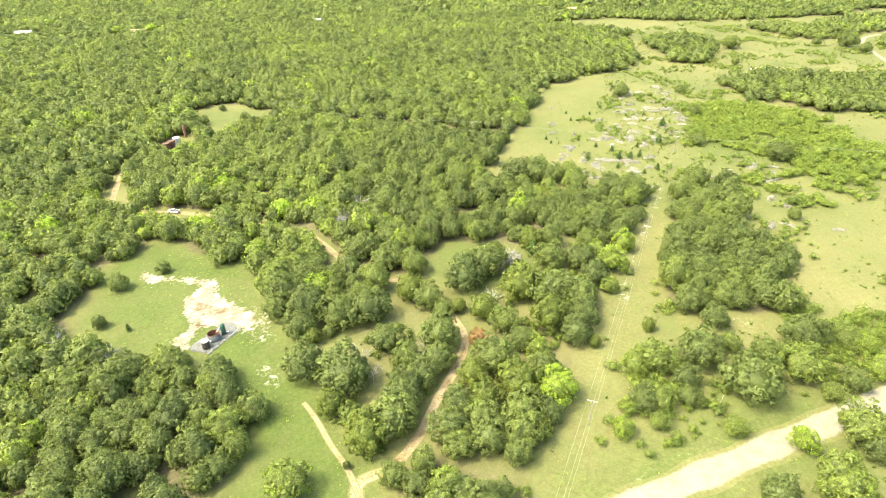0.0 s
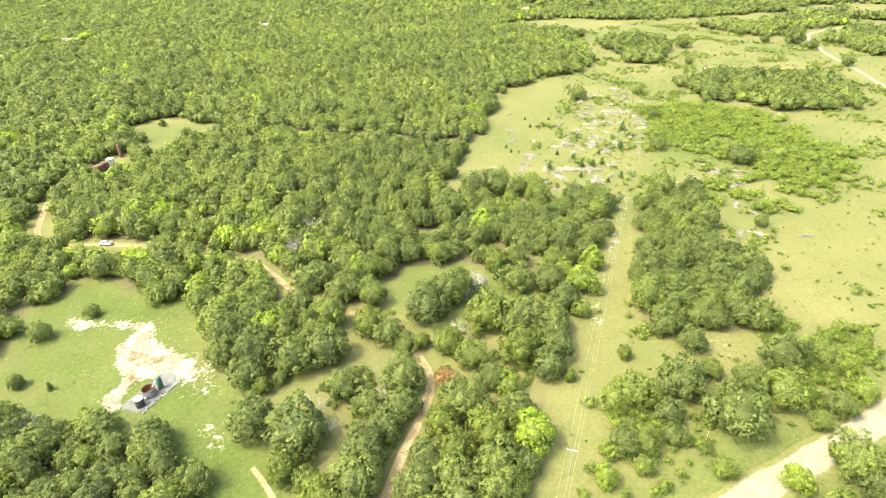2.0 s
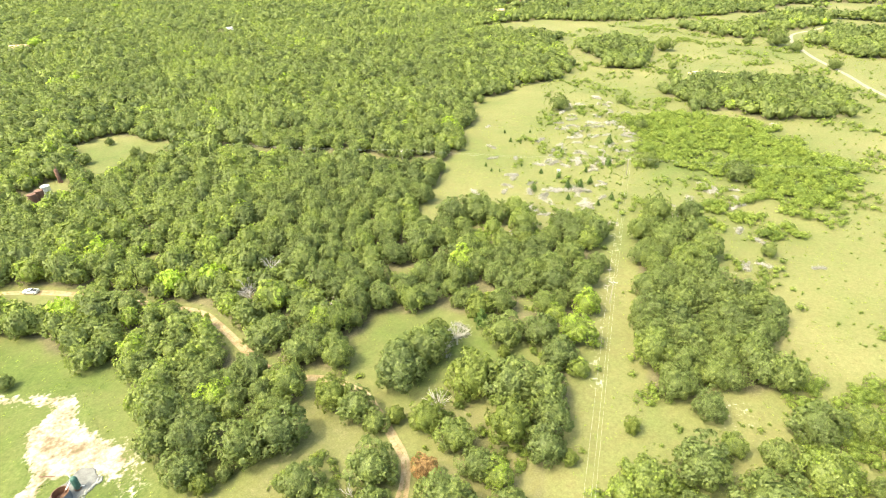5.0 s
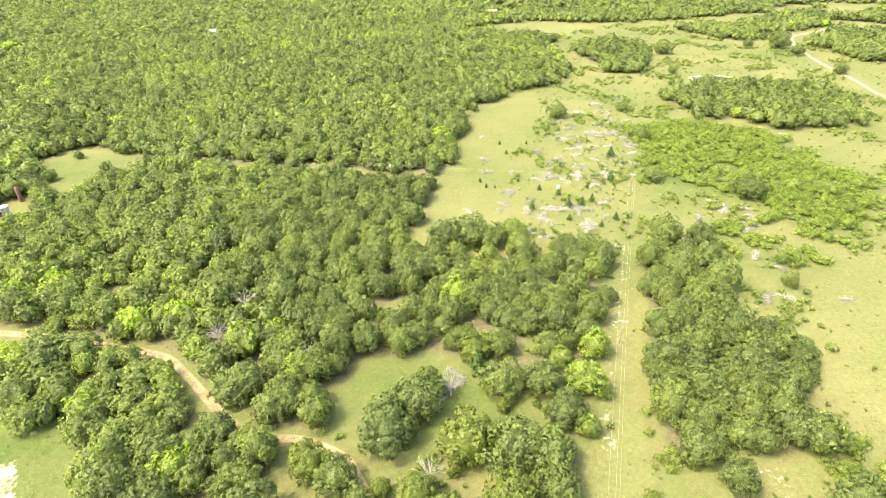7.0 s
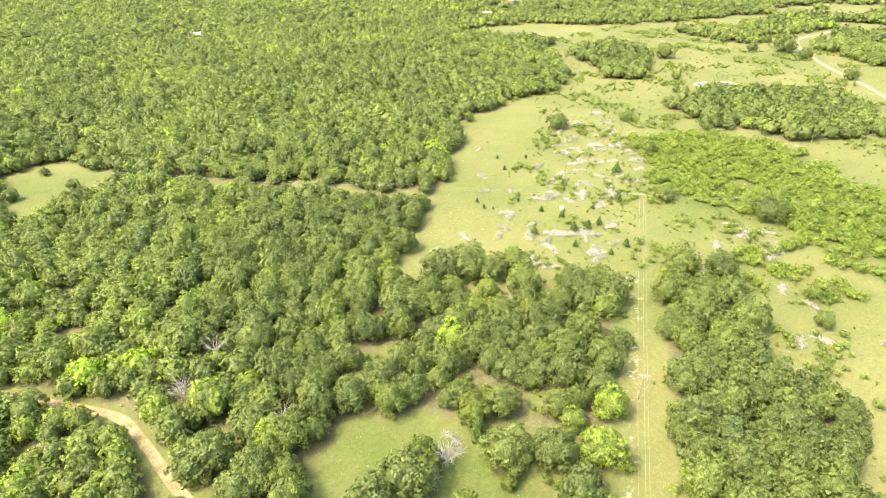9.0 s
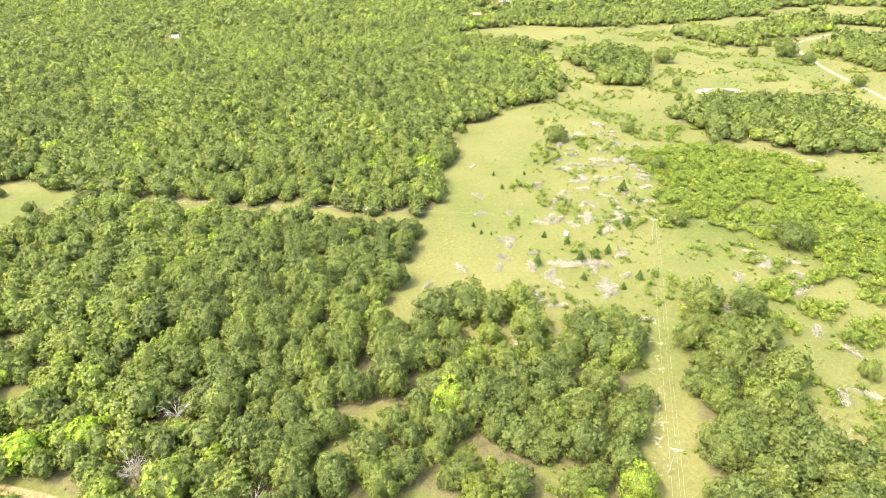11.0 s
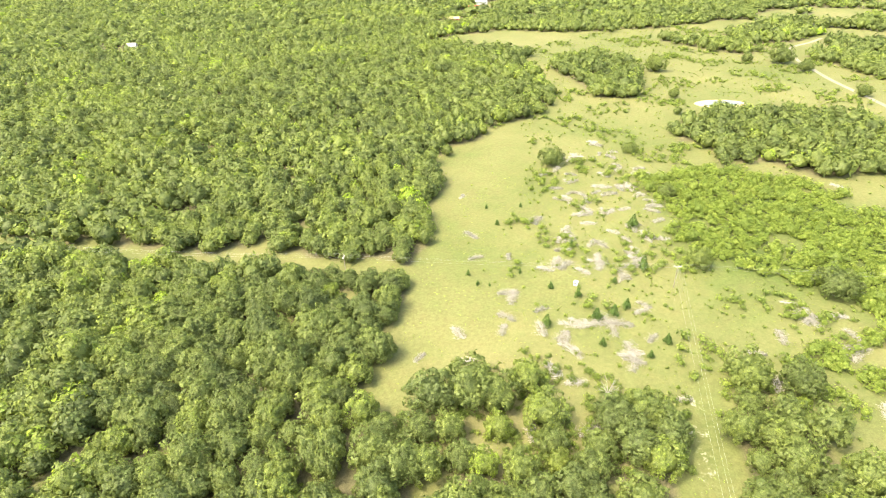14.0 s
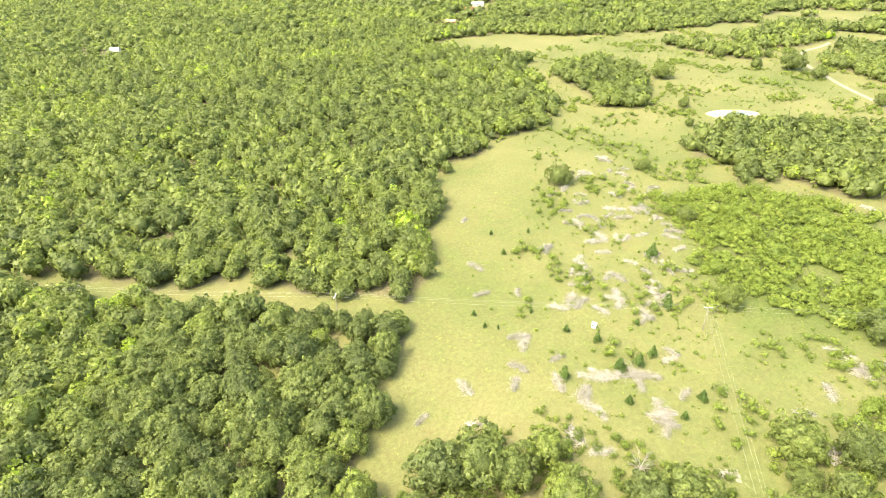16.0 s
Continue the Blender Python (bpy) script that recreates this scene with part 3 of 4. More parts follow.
OAKS_GLADE = [(77.1, 160.7, 6.8, 3), (67.1, 155.7, 7.3, 1), (82.9, 163.7, 4.8, 8), (82.2, 141.4, 6.8, 8), (90.4, 134.8, 7.1, 3), (96.9, 128.7, 6.2, 2), (46.7, 156.5, 5, 8), (50.9, 150.1, 4.9, 4), (101.9, 169.9, 4.4, 8), (120.8, 143.4, 5.4, 6), (109.8, 137.6, 5.1, 1), (111.5, 131.3, 2.9, 6), (53.4, 142.6, 3.3, 3), (97.6, 148.8, 1.9, 8), (111.4, 149.2, 5.4, 0), (101.7, 154.8, 5.8, 4)]
FAR_TREES = [(556, 373.9, 8.9, 0), (545.3, 348.8, 5.4, 1), (583.9, 408.4, 3.6, 2), (556.1, 435.1, 4.6, 3), (541.7, 394, 4.2, 1), (414.8, 370.1, 3.5, 3), (507.3, 292.3, 4.7, 3), (463.8, 423.2, 7.5, 3), (385.9, 345.3, 2.5, 4)]
CLUMPS_MORE = [(127, 222, 4.2, 3), (137, 215, 3.6, 9), (120, 226, 4.4, 1), (145, 204, 3.8, 4), (153, 196, 3.8, 1), (113, 231, 4.2, 2), (124, 213, 4.0, 0)]
CLUMPS_SOUTH = [(129.2, 233.4, 6.5, 1), (138.1, 229.6, 7.3, 4), (143, 223, 5.7, 2), (153.8, 223.2, 5, 5), (149.3, 211.1, 5.7, 9), (162, 199.2, 5.6, 1), (169.8, 196.4, 5.9, 4), (168.7, 188.4, 5.4, 2), (159.9, 191, 5.4, 0), (161.5, 184.6, 4.9, 9), (106.8, 226.5, 5.4, 1), (110.9, 219.5, 5.8, 3), (116.1, 216, 4.6, 5), (127.2, 208.6, 3.8, 9), (133.4, 202.4, 4.4, 9), (141.5, 198.3, 3.3, 8), (147.2, 192.8, 3.9, 1)]
LAWN_TREES = [(-35, 213, 2.4, 1), (-50, 207, 3.6, 2), (-54, 184, 2.4, 3), (-10, 121, 4.4, 4), (-5, 94, 5.0, 5), (9, 95, 0.9, 0), (109, 44, 5.5, 5), (95, 48, 4.0, 0)]
FIELD_TREES = [(269, 335, 5.6, 1), (214, 144, 2.8, 3), (283, 276, 3.6, 2), (312, 321, 3.4, 3), (244, 232, 4.2, 4), (203, 189, 6.0, 5), (212, 179, 5.5, 0), (264, 195, 6.0, 1), (58, 124, 3.0, 7)]
MEADOW_TREES = [(10, 388, 3.6, 8), (15.8, 388.7, 4.2, 1), (20.4, 384.5, 3.6, 8), (12.2, 410.6, 2.8, 2), (17.3, 379.8, 2.4, 8), (-14.8, 411, 3.6, 3), (-19, 394, 4.2, 1), (-1, 440, 2.4, 2)]
PLACED = OAKS_TRACK + CLUMPS_SOUTH + CLUMPS_MORE + OAKS_LANE + OAKS_EDGE + OAKS_GLADE + TREES_VERGE + TREES_ROAD + FAR_TREES + LAWN_TREES + FIELD_TREES + MEADOW_TREES
DEAD = [(168, 207), (-65, 177), (-48, 161), (21.9, 128.4), (23.3, 121.7), (39.9, 123.7), (69.8, 138.9), (88.6, 161.1), (82.3, 158.0), (59, 196), (38, 221), (49, 233), (37, 219)]
VIEW = [(-150, -50), (-150, 300), (-560, 1750), (60, 1750), (620, 1120), (1080, 660), (1080, 400), (360, 40), (330, -50)]


def loose_grid(side, lo, hi):
    """Points on a shaken grid whose distance from the start lies between lo and hi."""
    x, y = np.meshgrid(np.arange(-600, 1100, side), np.arange(-60, 1760, side * 0.9))
    x = x + (np.arange(x.shape[0]) % 2)[:, None] * side / 2
    x, y = (x + rng.uniform(-0.33, 0.33, x.shape) * side).ravel(), (y + rng.uniform(-0.33, 0.33, y.shape) * side).ravel()
    d = np.hypot(x - 60, y - 100)
    ok = (d >= lo) & (d < hi) & inside(VIEW, x, y)
    return x[ok], y[ok]


grids = [loose_grid(6.8, 0, 400), loose_grid(7.6, 400, 750), loose_grid(11.6, 750, 3000)]
sx, sy = (np.concatenate([g[k] for g in grids]) for k in (0, 1))
wide_by = np.concatenate([np.full(len(g[0]), w) for g, w in zip(grids, (1.0, 1.14, 1.66))])
keep = woods(sx, sy, 2.3)
keep &= ~(inside(PLACED_ZONE, sx, sy) | inside(CLUMP_ZONE, sx, sy))
for x, y, r, k in PLACED:
    keep &= np.hypot(sx - x, sy - y) > r * 0.75 + 2.0
for x, y in DEAD:
    keep &= np.hypot(sx - x, sy - y) > 3.0
sx, sy, wide_by = sx[keep], sy[keep], wide_by[keep]
sr = rng.uniform(3.0, 5.4, len(sx)) * (1 + 0.10 * waves(sx, sy, 50)) * wide_by
sh = sr / wide_by * rng.uniform(1.3, 2.3, len(sx)) + 1.2
stone = 0.45 + 0.14 * rng.normal(size=len(sx)) + 0.08 * waves(sx, sy, 80)
stone = np.where(rng.uniform(size=len(sx)) < 0.028, stone + 0.20, stone)
sturn = rng.uniform(0, 6.28, len(sx))
near_line = [(40, 95), (95, 135), (140, 215)]
reach = away(near_line, sx, sy)
order = np.argsort(reach)
single, rest = order[:200], order[200:]
mid = rest[(np.hypot(sx[rest] - 90, sy[rest] - 150) < 250) & (sy[rest] < 385) & (sy[rest] > 46)]
distant = rest[np.hypot(sx[rest] - 60, sy[rest] - 100) > 600]
far = np.setdiff1d(np.setdiff1d(rest, mid), distant)
front_line = [(-10, 130), (60, 150), (150, 140), (120, 200), (100, 270)]
front = mid[away(front_line, sx[mid], sy[mid]) < 52]
mid = np.setdiff1d(mid, front)

def tree_meshes(rng, mat, tone, crown_args, limbs, sides):
    """The meshes of a crown and a trunk, to be shared by the trees of one kind."""
    v, f, t, nm = crown(rng, *crown_args)
    tv, tf = trunk_limbs(rng, limbs, sides)
    obs = (link_mesh("crown", v, f, mat, normals=nm, tint=t + tone), link_mesh("trunk", tv, tf, bark_mat))
    meshes = tuple(ob.data for ob in obs)
    for ob in obs:
        bpy.data.objects.remove(ob)
    return meshes


OAK_CROWN = (56, 2100, 0.106, "oak", ICO_V, ICO_F, 0.225, 0.74)
JUNIPER_CROWN = (54, 2000, 0.100, "oak", ICO_V, ICO_F, 0.20, 0.80)
near_kinds = [tree_meshes(rng, leaf_mat, 0.32 + 0.055 * k, OAK_CROWN, 6, 6) for k in range(6)]
bright_kind = tree_meshes(rng, leaf_mat, 0.84, OAK_CROWN, 6, 6)
light_kind = tree_meshes(rng, leaf_mat, 0.72, OAK_CROWN, 6, 6)
russet_kind = tree_meshes(rng, russet_mat, 0.5, OAK_CROWN, 6, 6)
juniper_kind = tree_meshes(rng, juniper_mat, 0.45, JUNIPER_CROWN, 4, 6)
cedar_kinds = [tree_meshes(rng, cedar_mat, 0.45, (18, 640, 0.16, "cedar", ICO_V, ICO_F, 0.34), 0, 5) for _ in range(2)]


def tree(name, x, y, r, h, turn, meshes, label, category, group=""):
    root = new(name)
    root.matrix_basis = pose(x, y, level_fast(x, y), 0, 0, math.degrees(turn))
    root.scale = (r, r, h / 2)
    for part_name, me in zip(("crown", "trunk"), meshes):
        p = new(part_name, me)
        p.parent = root
    return tagged(root, label, category, group)


for n, i in enumerate(single):
    bright = stone[i] > 0.72
    tree("oak_tree", sx[i], sy[i], sr[i], sh[i], sturn[i], bright_kind if bright else near_kinds[n % 6],
         "bright yellow-green broadleaf tree among darker oaks" if bright else "rounded olive-green oak in close-set woodland", "tree", "woodland oaks")

front_kinds = [crown(rng, 44, 1300, 0.132, "oak", ICO_V, ICO_F, 0.245, 0.74) for _ in range(6)]
mid_kinds = [crown(rng, 28, 460, 0.205, "oak", ICO_V, ICO_F, 0.30, 0.76) for _ in range(6)]
far_kinds = [crown(rng, 14, 118, 0.315, "oak", ICO_V, ICO_F, 0.37, 0.74) for _ in range(6)]
distant_kinds = [crown(rng, 7, 24, 0.52, "oak", OCT_V, OCT_F, 0.46, 0.80) for _ in range(6)]


def spots_of(idx):
    return np.column_stack([sx[idx], sy[idx], sr[idx], sh[idx], sturn[idx], stone[idx], idx % 6])


plant("front_woodland", spots_of(front), front_kinds, leaf_mat, "dense rounded olive-green oaks beside the clearings", "woodland")
plant("woodland", spots_of(mid), mid_kinds, leaf_mat, "close-set olive-green oak woodland canopy", "woodland")
plant("far_woodland", spots_of(far), far_kinds, leaf_mat, "distant rolling oak woodland canopy", "woodland")
plant("distant_woodland", spots_of(distant), distant_kinds, leaf_mat, "hazy oak woodland canopy towards the horizon", "woodland", trunks=False)

KIND_WORDS = {6: "vivid yellow-green broadleaf tree standing out among darker oaks", 7: "rust-brown drying cedar tree beside the track", 8: "dense olive-green juniper with a rounded crown", 9: "light yellow-green broadleaf sapling tree on the grassy verge"}
KIND_NAMES = {7: "dying_tree", 8: "juniper"}
for x, y, r, k in PLACED:
    r *= 1.02
    h = (r * 1.7 + 1.2) * (1.12 if k == 8 else 1.0)
    tree(KIND_NAMES.get(k, "broadleaf_tree"), x, y, r, h, x + y, {6: bright_kind, 7: russet_kind, 8: juniper_kind, 9: light_kind}.get(k) or near_kinds[k],
         KIND_WORDS.get(k, "spreading green oak at the edge of open grass"), "tree", "placed trees")
CEDARS = [(206, 301, 1.1), (212, 316, 0.9), (225, 308, 0.9), (174, 278, 1.0), (173, 271, 0.8), (176, 268, 0.6), (192, 254, 1.2), (196, 245, 1.6), (192, 233, 2.0), (198, 231, 1.9), (204, 231, 1.7),
          (177, 240, 1.9), (184, 223, 1.3), (218, 270, 1.2), (190, 268, 0.8), (212, 243, 1.1), (249, 266, 2.6), (227, 243, 2.4), (200, 212, 1.6), (191, 211, 1.2), (100, 165, 3.0), (-45, 178, 1.2), (135, 160, 1.0), (140, 164, 0.7)]
for n, (x, y, r) in enumerate(CEDARS):
    tree("cedar", x, y, r, r * 2.3 + 0.4, n, cedar_kinds[n % 2], "small dark green cedar in dry grass", "cedar", "field cedars")

# ---- shrubs and tufts ----
near_shrub_kinds = [crown(rng, 12, 190, 0.19, "oak", OCT_V, OCT_F, 0.36, 0.66) for _ in range(6)]
shrub_kinds = [crown(rng, 8, 56, 0.30, "oak", OCT_V, OCT_F, 0.42, 0.62) for _ in range(6)]
bx, by = rng.uniform(50, 640, 60000), rng.uniform(20, 560, 60000)
east = inside(OPEN_EAST, bx, by) & inside(VIEW, bx, by) & ~woods(bx, by)
wx, wy = bx + 5 * waves(bx, by, 14), by + 5 * waves(by, bx, 14)
thick = inside(THICKET, wx, wy) & (waves(bx, by, 18) < 1.25)
thick |= inside(THICKET_MID, wx, wy) & (waves(by, bx, 11) < 0.1)
thick |= (inside(THICKET_SOUTH, wx, wy) | inside(THICKET_ROAD, wx, wy)) & (waves(bx, by, 9) < 0.9)
lush = waves(bx, by, 26)
lane = away([(20, 34), (68, 82), (142, 152), (190, 197)], bx, by)
field = inside([(120, 232), (160, 215), (178, 250), (195, 290), (235, 320), (262, 345), (300, 395), (200, 400), (100, 260)], bx, by)
bare_field = inside([(199, 160), (215, 139), (188, 112), (155, 86), (243, 110), (250, 140)], bx, by)
chance = np.where(thick, 1.0, np.where(lush > 0.35, 0.40, 0.13))
chance = np.where(field, 0.010, chance)
chance = np.where(bare_field, 0.07, chance)
chance = np.where((bx < 200) & (by < 100) & ~bare_field, np.maximum(chance, 0.16), chance)
cleared = inside([(185, 225), (225, 215), (262, 262), (300, 300), (312, 350), (280, 345), (225, 285)], bx, by)
chance = np.where(cleared & ~thick, np.maximum(chance, 0.24), chance)
chance = np.where(lane < 8, 0.03, chance)
chance = np.where(np.abs(by - 59.6) < 9, 0, chance)
chance = np.where(away(FAR_ROAD, bx, by) < 7, 0, chance) * np.where(np.hypot(bx - 422, by - 341) < 20, 0, 1)
ok = east & (rng.uniform(size=len(bx)) < chance)
bx, by, thick, lush, bare_field, field = bx[ok], by[ok], thick[ok], lush[ok], bare_field[ok], field[ok]
br = np.where(thick, rng.uniform(1.0, 2.6, len(bx)), np.where(lush > 0.35, rng.uniform(0.7, 2.1, len(bx)), rng.uniform(0.3, 0.95, len(bx))))
br = np.where(bare_field | field, rng.uniform(0.3, 0.7, len(bx)), br)
brush = np.column_stack([bx, by, br, br * rng.uniform(1.0, 1.75, len(bx)) + 0.25, rng.uniform(0, 6.28, len(bx)), np.where(thick, 0.60, 0.48) + 0.12 * rng.normal(size=len(bx)), np.arange(len(bx)) % 6])
tall = thick & (rng.uniform(size=len(bx)) < 0.035) & (by > 112)
brush[tall, 2] = rng.uniform(2.4, 4.0, tall.sum())
brush[tall, 3] = brush[tall, 2] * 1.7
by_road = ((by < 112) & (bx < 215)) | tall
plant("brush", brush[by_road], near_shrub_kinds, shrub_mat, "leafy bright green thickets beside road and pasture", "shrubs", trunks=False)
plant("pasture_brush", brush[~by_road], shrub_kinds, shrub_mat, "low bright green brush and saplings in pasture", "shrubs", trunks=False)

# Saplings and low growth between the placed trees and in the openings of the woods.
vx, vy = rng.uniform(0, 130, 2600), rng.uniform(70, 175, 2600)
ok = inside(PLACED_ZONE, vx, vy) & ~inside(GLADE, vx, vy) & (away(DIRT_ROAD, vx, vy) > 3.2) & (away(WELL_ROAD, vx, vy) > 4) & (waves(vx, vy, 13) > 0.35)
gaps = np.array([(hx + rng.normal() * hr * 0.7, hy + rng.normal() * hr * 0.7) for hx, hy, hr in WOOD_GAPS for _ in range(9)])
cx, cy = rng.uniform(98, 190, 900), rng.uniform(178, 236, 900)
scrub = inside(CLUMP_ZONE, cx, cy) & (waves(cx, cy, 9) > -0.1) & (cx - cy < -8)
vx, vy = np.concatenate([vx[ok], gaps[:, 0], cx[scrub]]), np.concatenate([vy[ok], gaps[:, 1], cy[scrub]])
vr = rng.uniform(0.45, 1.5, len(vx))
plant("undergrowth", np.column_stack([vx, vy, vr, vr * rng.uniform(1.0, 1.7, len(vx)) + 0.3, rng.uniform(0, 6.28, len(vx)), 0.36 + 0.2 * rng.normal(size=len(vx)), np.arange(len(vx)) % 6]),
      near_shrub_kinds, shrub_mat, "saplings and low green undergrowth between oaks", "shrubs", trunks=False)

# Weeds and tufts that roughen the open ground.
tuft_kinds = [crown(rng, 2, 10, 0.75, "oak", OCT_V, OCT_F, 0.6, 0) for _ in range(4)]
ux, uy = rng.uniform(-65, 300, 30000), rng.uniform(45, 340, 30000)
ok = ~woods(ux, uy) & (waves(ux, uy, 12) > -0.2) & (away(DIRT_ROAD, ux, uy) > 1.8) & (np.abs(uy - 59.6) > 4.2) & ~inside(PAD, ux, uy) & ~inside(PAD_NORTH, ux, uy)
ok &= np.hypot(ux + 18.2, uy - 161.8) > 7
ux, uy = ux[ok][:6500], uy[ok][:6500]
ur = rng.uniform(0.12, 0.38, len(ux))
plant("weeds", np.column_stack([ux, uy, ur, ur * 1.3, rng.uniform(0, 6.28, len(ux)), 0.6 + 0.2 * rng.normal(size=len(ux)), np.arange(len(ux)) % 4]),
      tuft_kinds, shrub_mat, "scattered green weeds and tufts in rough grass", "weeds", trunks=False)

# ---- dead wood ----


def dead_branches(rng, count, length, spread, upright):
    """Bare forking branches that fan out from one foot."""
    out = []
    for k in range(count):
        a = rng.uniform(0, 6.28)
        lift = rng.uniform(0.5, 1.1) if upright else rng.uniform(0.03, 0.35)
        n = length * rng.uniform(0.5, 1.0)
        p = np.array((rng.normal() * spread, rng.normal() * spread, rng.uniform(0.05, 0.4)))
        q = p + n * np.array((math.cos(a) * math.cos(lift), math.sin(a) * math.cos(lift), math.sin(lift)))
        out.append(tube(p, q, 0.065, 0.025, 4))
        for _ in range(3):
            s = p + (q - p) * rng.uniform(0.35, 0.9)
            b = a + rng.uniform(-0.9, 0.9)
            e = s + n * 0.45 * np.array((math.cos(b) * 0.8, math.sin(b) * 0.8, rng.uniform(-0.05, 0.5)))
            e[2] = max(e[2], 0.06)
            out.append(tube(s, e, 0.035, 0.013, 3))
    return join(out)


def felled_branches(rng, length):
    """The bleached crown of a felled cedar: a low heap of fine branches raked off a lying stem, many lying across it."""
    out = []
    for k in range(210):
        along = rng.uniform(0.0, 1.0)
        bulk = 0.35 + 0.65 * math.sin(math.pi * min(1.0, along * 0.8 + 0.15))
        p = np.array((along * length - length / 2, rng.normal() * 0.5 * bulk, rng.uniform(0.05, 0.95) * bulk))
        n = length * rng.uniform(0.10, 0.26)
        a = rng.normal() * 0.9
        d = np.array((math.cos(a), math.sin(a), rng.normal() * 0.28))
        q = p + d * n
        q[2] = max(q[2], 0.05)
        out.append(tube(p, q, rng.uniform(0.022, 0.042), 0.012, 3))
    return join(out)


felled_meshes = []
for k in range(5):
    pair = []
    for nm, (v, f) in (("branchwork", felled_branches(rng, 5.2)), ("stem", tube((-2.2, 0, 0.25), (2.3, 0.1, 0.45), 0.10, 0.03, 6))):
        ob = link_mesh(nm, v, f, dead_mat)
        pair.append(ob.data)
        bpy.data.objects.remove(ob)
    felled_meshes.append(pair)
snag_meshes = []
for k in range(3):
    v, f = dead_branches(rng, 20, 4.6, 0.15, True)
    v2, f2 = tube((0, 0, -0.2), (0, 0, 2.6), 0.22, 0.12, 6)
    v, f = join([(v + np.array((0, 0, 1.6)), f), (v2, f2)])
    ob = link_mesh("dead_tree", v, f, dead_mat)
    snag_meshes.append(ob.data)
    bpy.data.objects.remove(ob)
PILES_FIELD = [(136, 251), (152, 253), (147, 241), (178, 258), (169, 251), (181, 247), (174, 239), (183, 236), (187, 234), (194, 232), (193, 229), (177, 231), (175, 228), (207, 227), (189, 217), (186, 213), (198, 216),
               (164, 223), (166, 216), (211, 333), (192, 301), (183, 286), (194, 279), (199, 264), (227, 282), (224, 277), (213, 270), (221, 293)]
PILES_NORTH = [(246, 289), (241, 288), (246, 299), (244, 303), (257, 328), (260, 329), (217, 257), (226, 267), (228, 265), (250, 267), (248, 264), (231, 249), (231, 248), (246, 256), (271, 273), (278, 290), (277, 284), (277, 294),
               (290, 310), (307, 340), (262, 313), (260, 315), (268, 301), (253, 281), (239, 261)]
PILES_ROWS = [(178, 261), (164, 246), (186, 236), (189, 232), (192, 226), (196, 227), (177, 233), (175, 225), (188, 215), (185, 212), (210, 229), (156, 202), (144, 210), (248, 201), (245, 193), (247, 182), (241, 178), (222, 162)]
PILES_ROWS += [(248, 302), (243, 286), (280, 294), (274, 278), (222, 295), (235, 253), (249, 256), (267, 329), (294, 314), (265, 293), (250, 283), (240, 268)]
PILES_EAST = [(246, 196), (244, 192), (217, 194), (209, 183), (352, 235), (185, 195), (230, 194), (94, 168), (90, 164), (84, 160), (253, 188), (239, 177), (221, 152), (221, 129), (201, 143), (207, 140)]
rp = random.Random(11)
PILES_MORE = []
while len(PILES_MORE) < 46:
    x, y = rp.uniform(195, 310), rp.uniform(225, 345)
    if inside([(196, 262), (225, 232), (262, 262), (300, 300), (312, 345), (282, 340), (240, 305)], np.array([x]), np.array([y]))[0]:
        PILES_MORE.append((x, y))
for n, (x, y) in enumerate(PILES_FIELD + PILES_NORTH + PILES_ROWS + PILES_EAST + PILES_MORE):
    root = new("felled_cedar")
    s = 0.95 + 0.6 * ((n * 7) % 11) / 11
    root.matrix_basis = pose(x, y, level_fast(x, y) - 0.05, 0, 0, n * 67 + 20) @ Matrix.Diagonal((s, s * 1.1, s, 1))
    for nm, me in zip(("branchwork", "stem"), felled_meshes[n % 5]):
        new(nm, me).parent = root
    tagged(root, "felled dead cedar of bleached grey branches on grass", "felled tree", "felled cedars")
for n, (x, y) in enumerate(DEAD):
    ob = new("dead_tree", snag_meshes[n % 3])
    s = 1.0 + 0.1 * (n % 4)
    ob.matrix_basis = pose(x, y, level_fast(x, y), 0, 0, n * 77) @ Matrix.Diagonal((s, s, s * 1.15, 1))
    tagged(ob, "leafless grey dead tree with bare branches", "dead tree", "dead trees")

# ---- built things ----


def box_bm(sx, sy, sz, at=(0, 0, 0), bevel=0.0):
    bm = bmesh.new()
    bmesh.ops.create_cube(bm, size=1.0, matrix=Matrix.Translation(at) @ Matrix.Diagonal((sx, sy, sz, 1)))
    if bevel:
        bmesh.ops.bevel(bm, geom=bm.edges[:], offset=bevel, segments=2, affect="EDGES", profile=0.5)
    return bm


def rod_bm(a, b, r, r2=None, sides=12, caps=True):
    a, b = Vector(a), Vector(b)
    bm = bmesh.new()
    m = Matrix.Translation((a + b) / 2) @ (b - a).to_track_quat("Z", "Y").to_matrix().to_4x4()
    bmesh.ops.create_cone(bm, cap_ends=caps, segments=sides, radius1=r, radius2=r if r2 is None else r2, depth=(b - a).length, matrix=m)
    return bm


def spun_bm(profile, sides=28):
    """A solid turned about the upright axis from rows of radius, height."""
    bm = bmesh.new()
    rings = [[bm.verts.new((r * math.cos(k * 2 * math.pi / sides), r * math.sin(k * 2 * math.pi / sides), z)) for k in range(sides)] for r, z in profile]
    for lo, hi in zip(rings, rings[1:]):
        for k in range(sides):
            bm.faces.new((lo[k], lo[(k + 1) % sides], hi[(k + 1) % sides], hi[k]))
    bmesh.ops.remove_doubles(bm, verts=bm.verts[:], dist=0.001)
    return bm


def thing(name, x, y, turn, label, category, group="", z=None):
    root = new(name)
    root.matrix_basis = pose(x, y, level(x, y) if z is None else z, 0, 0, turn)
    return tagged(root, label, category, group)


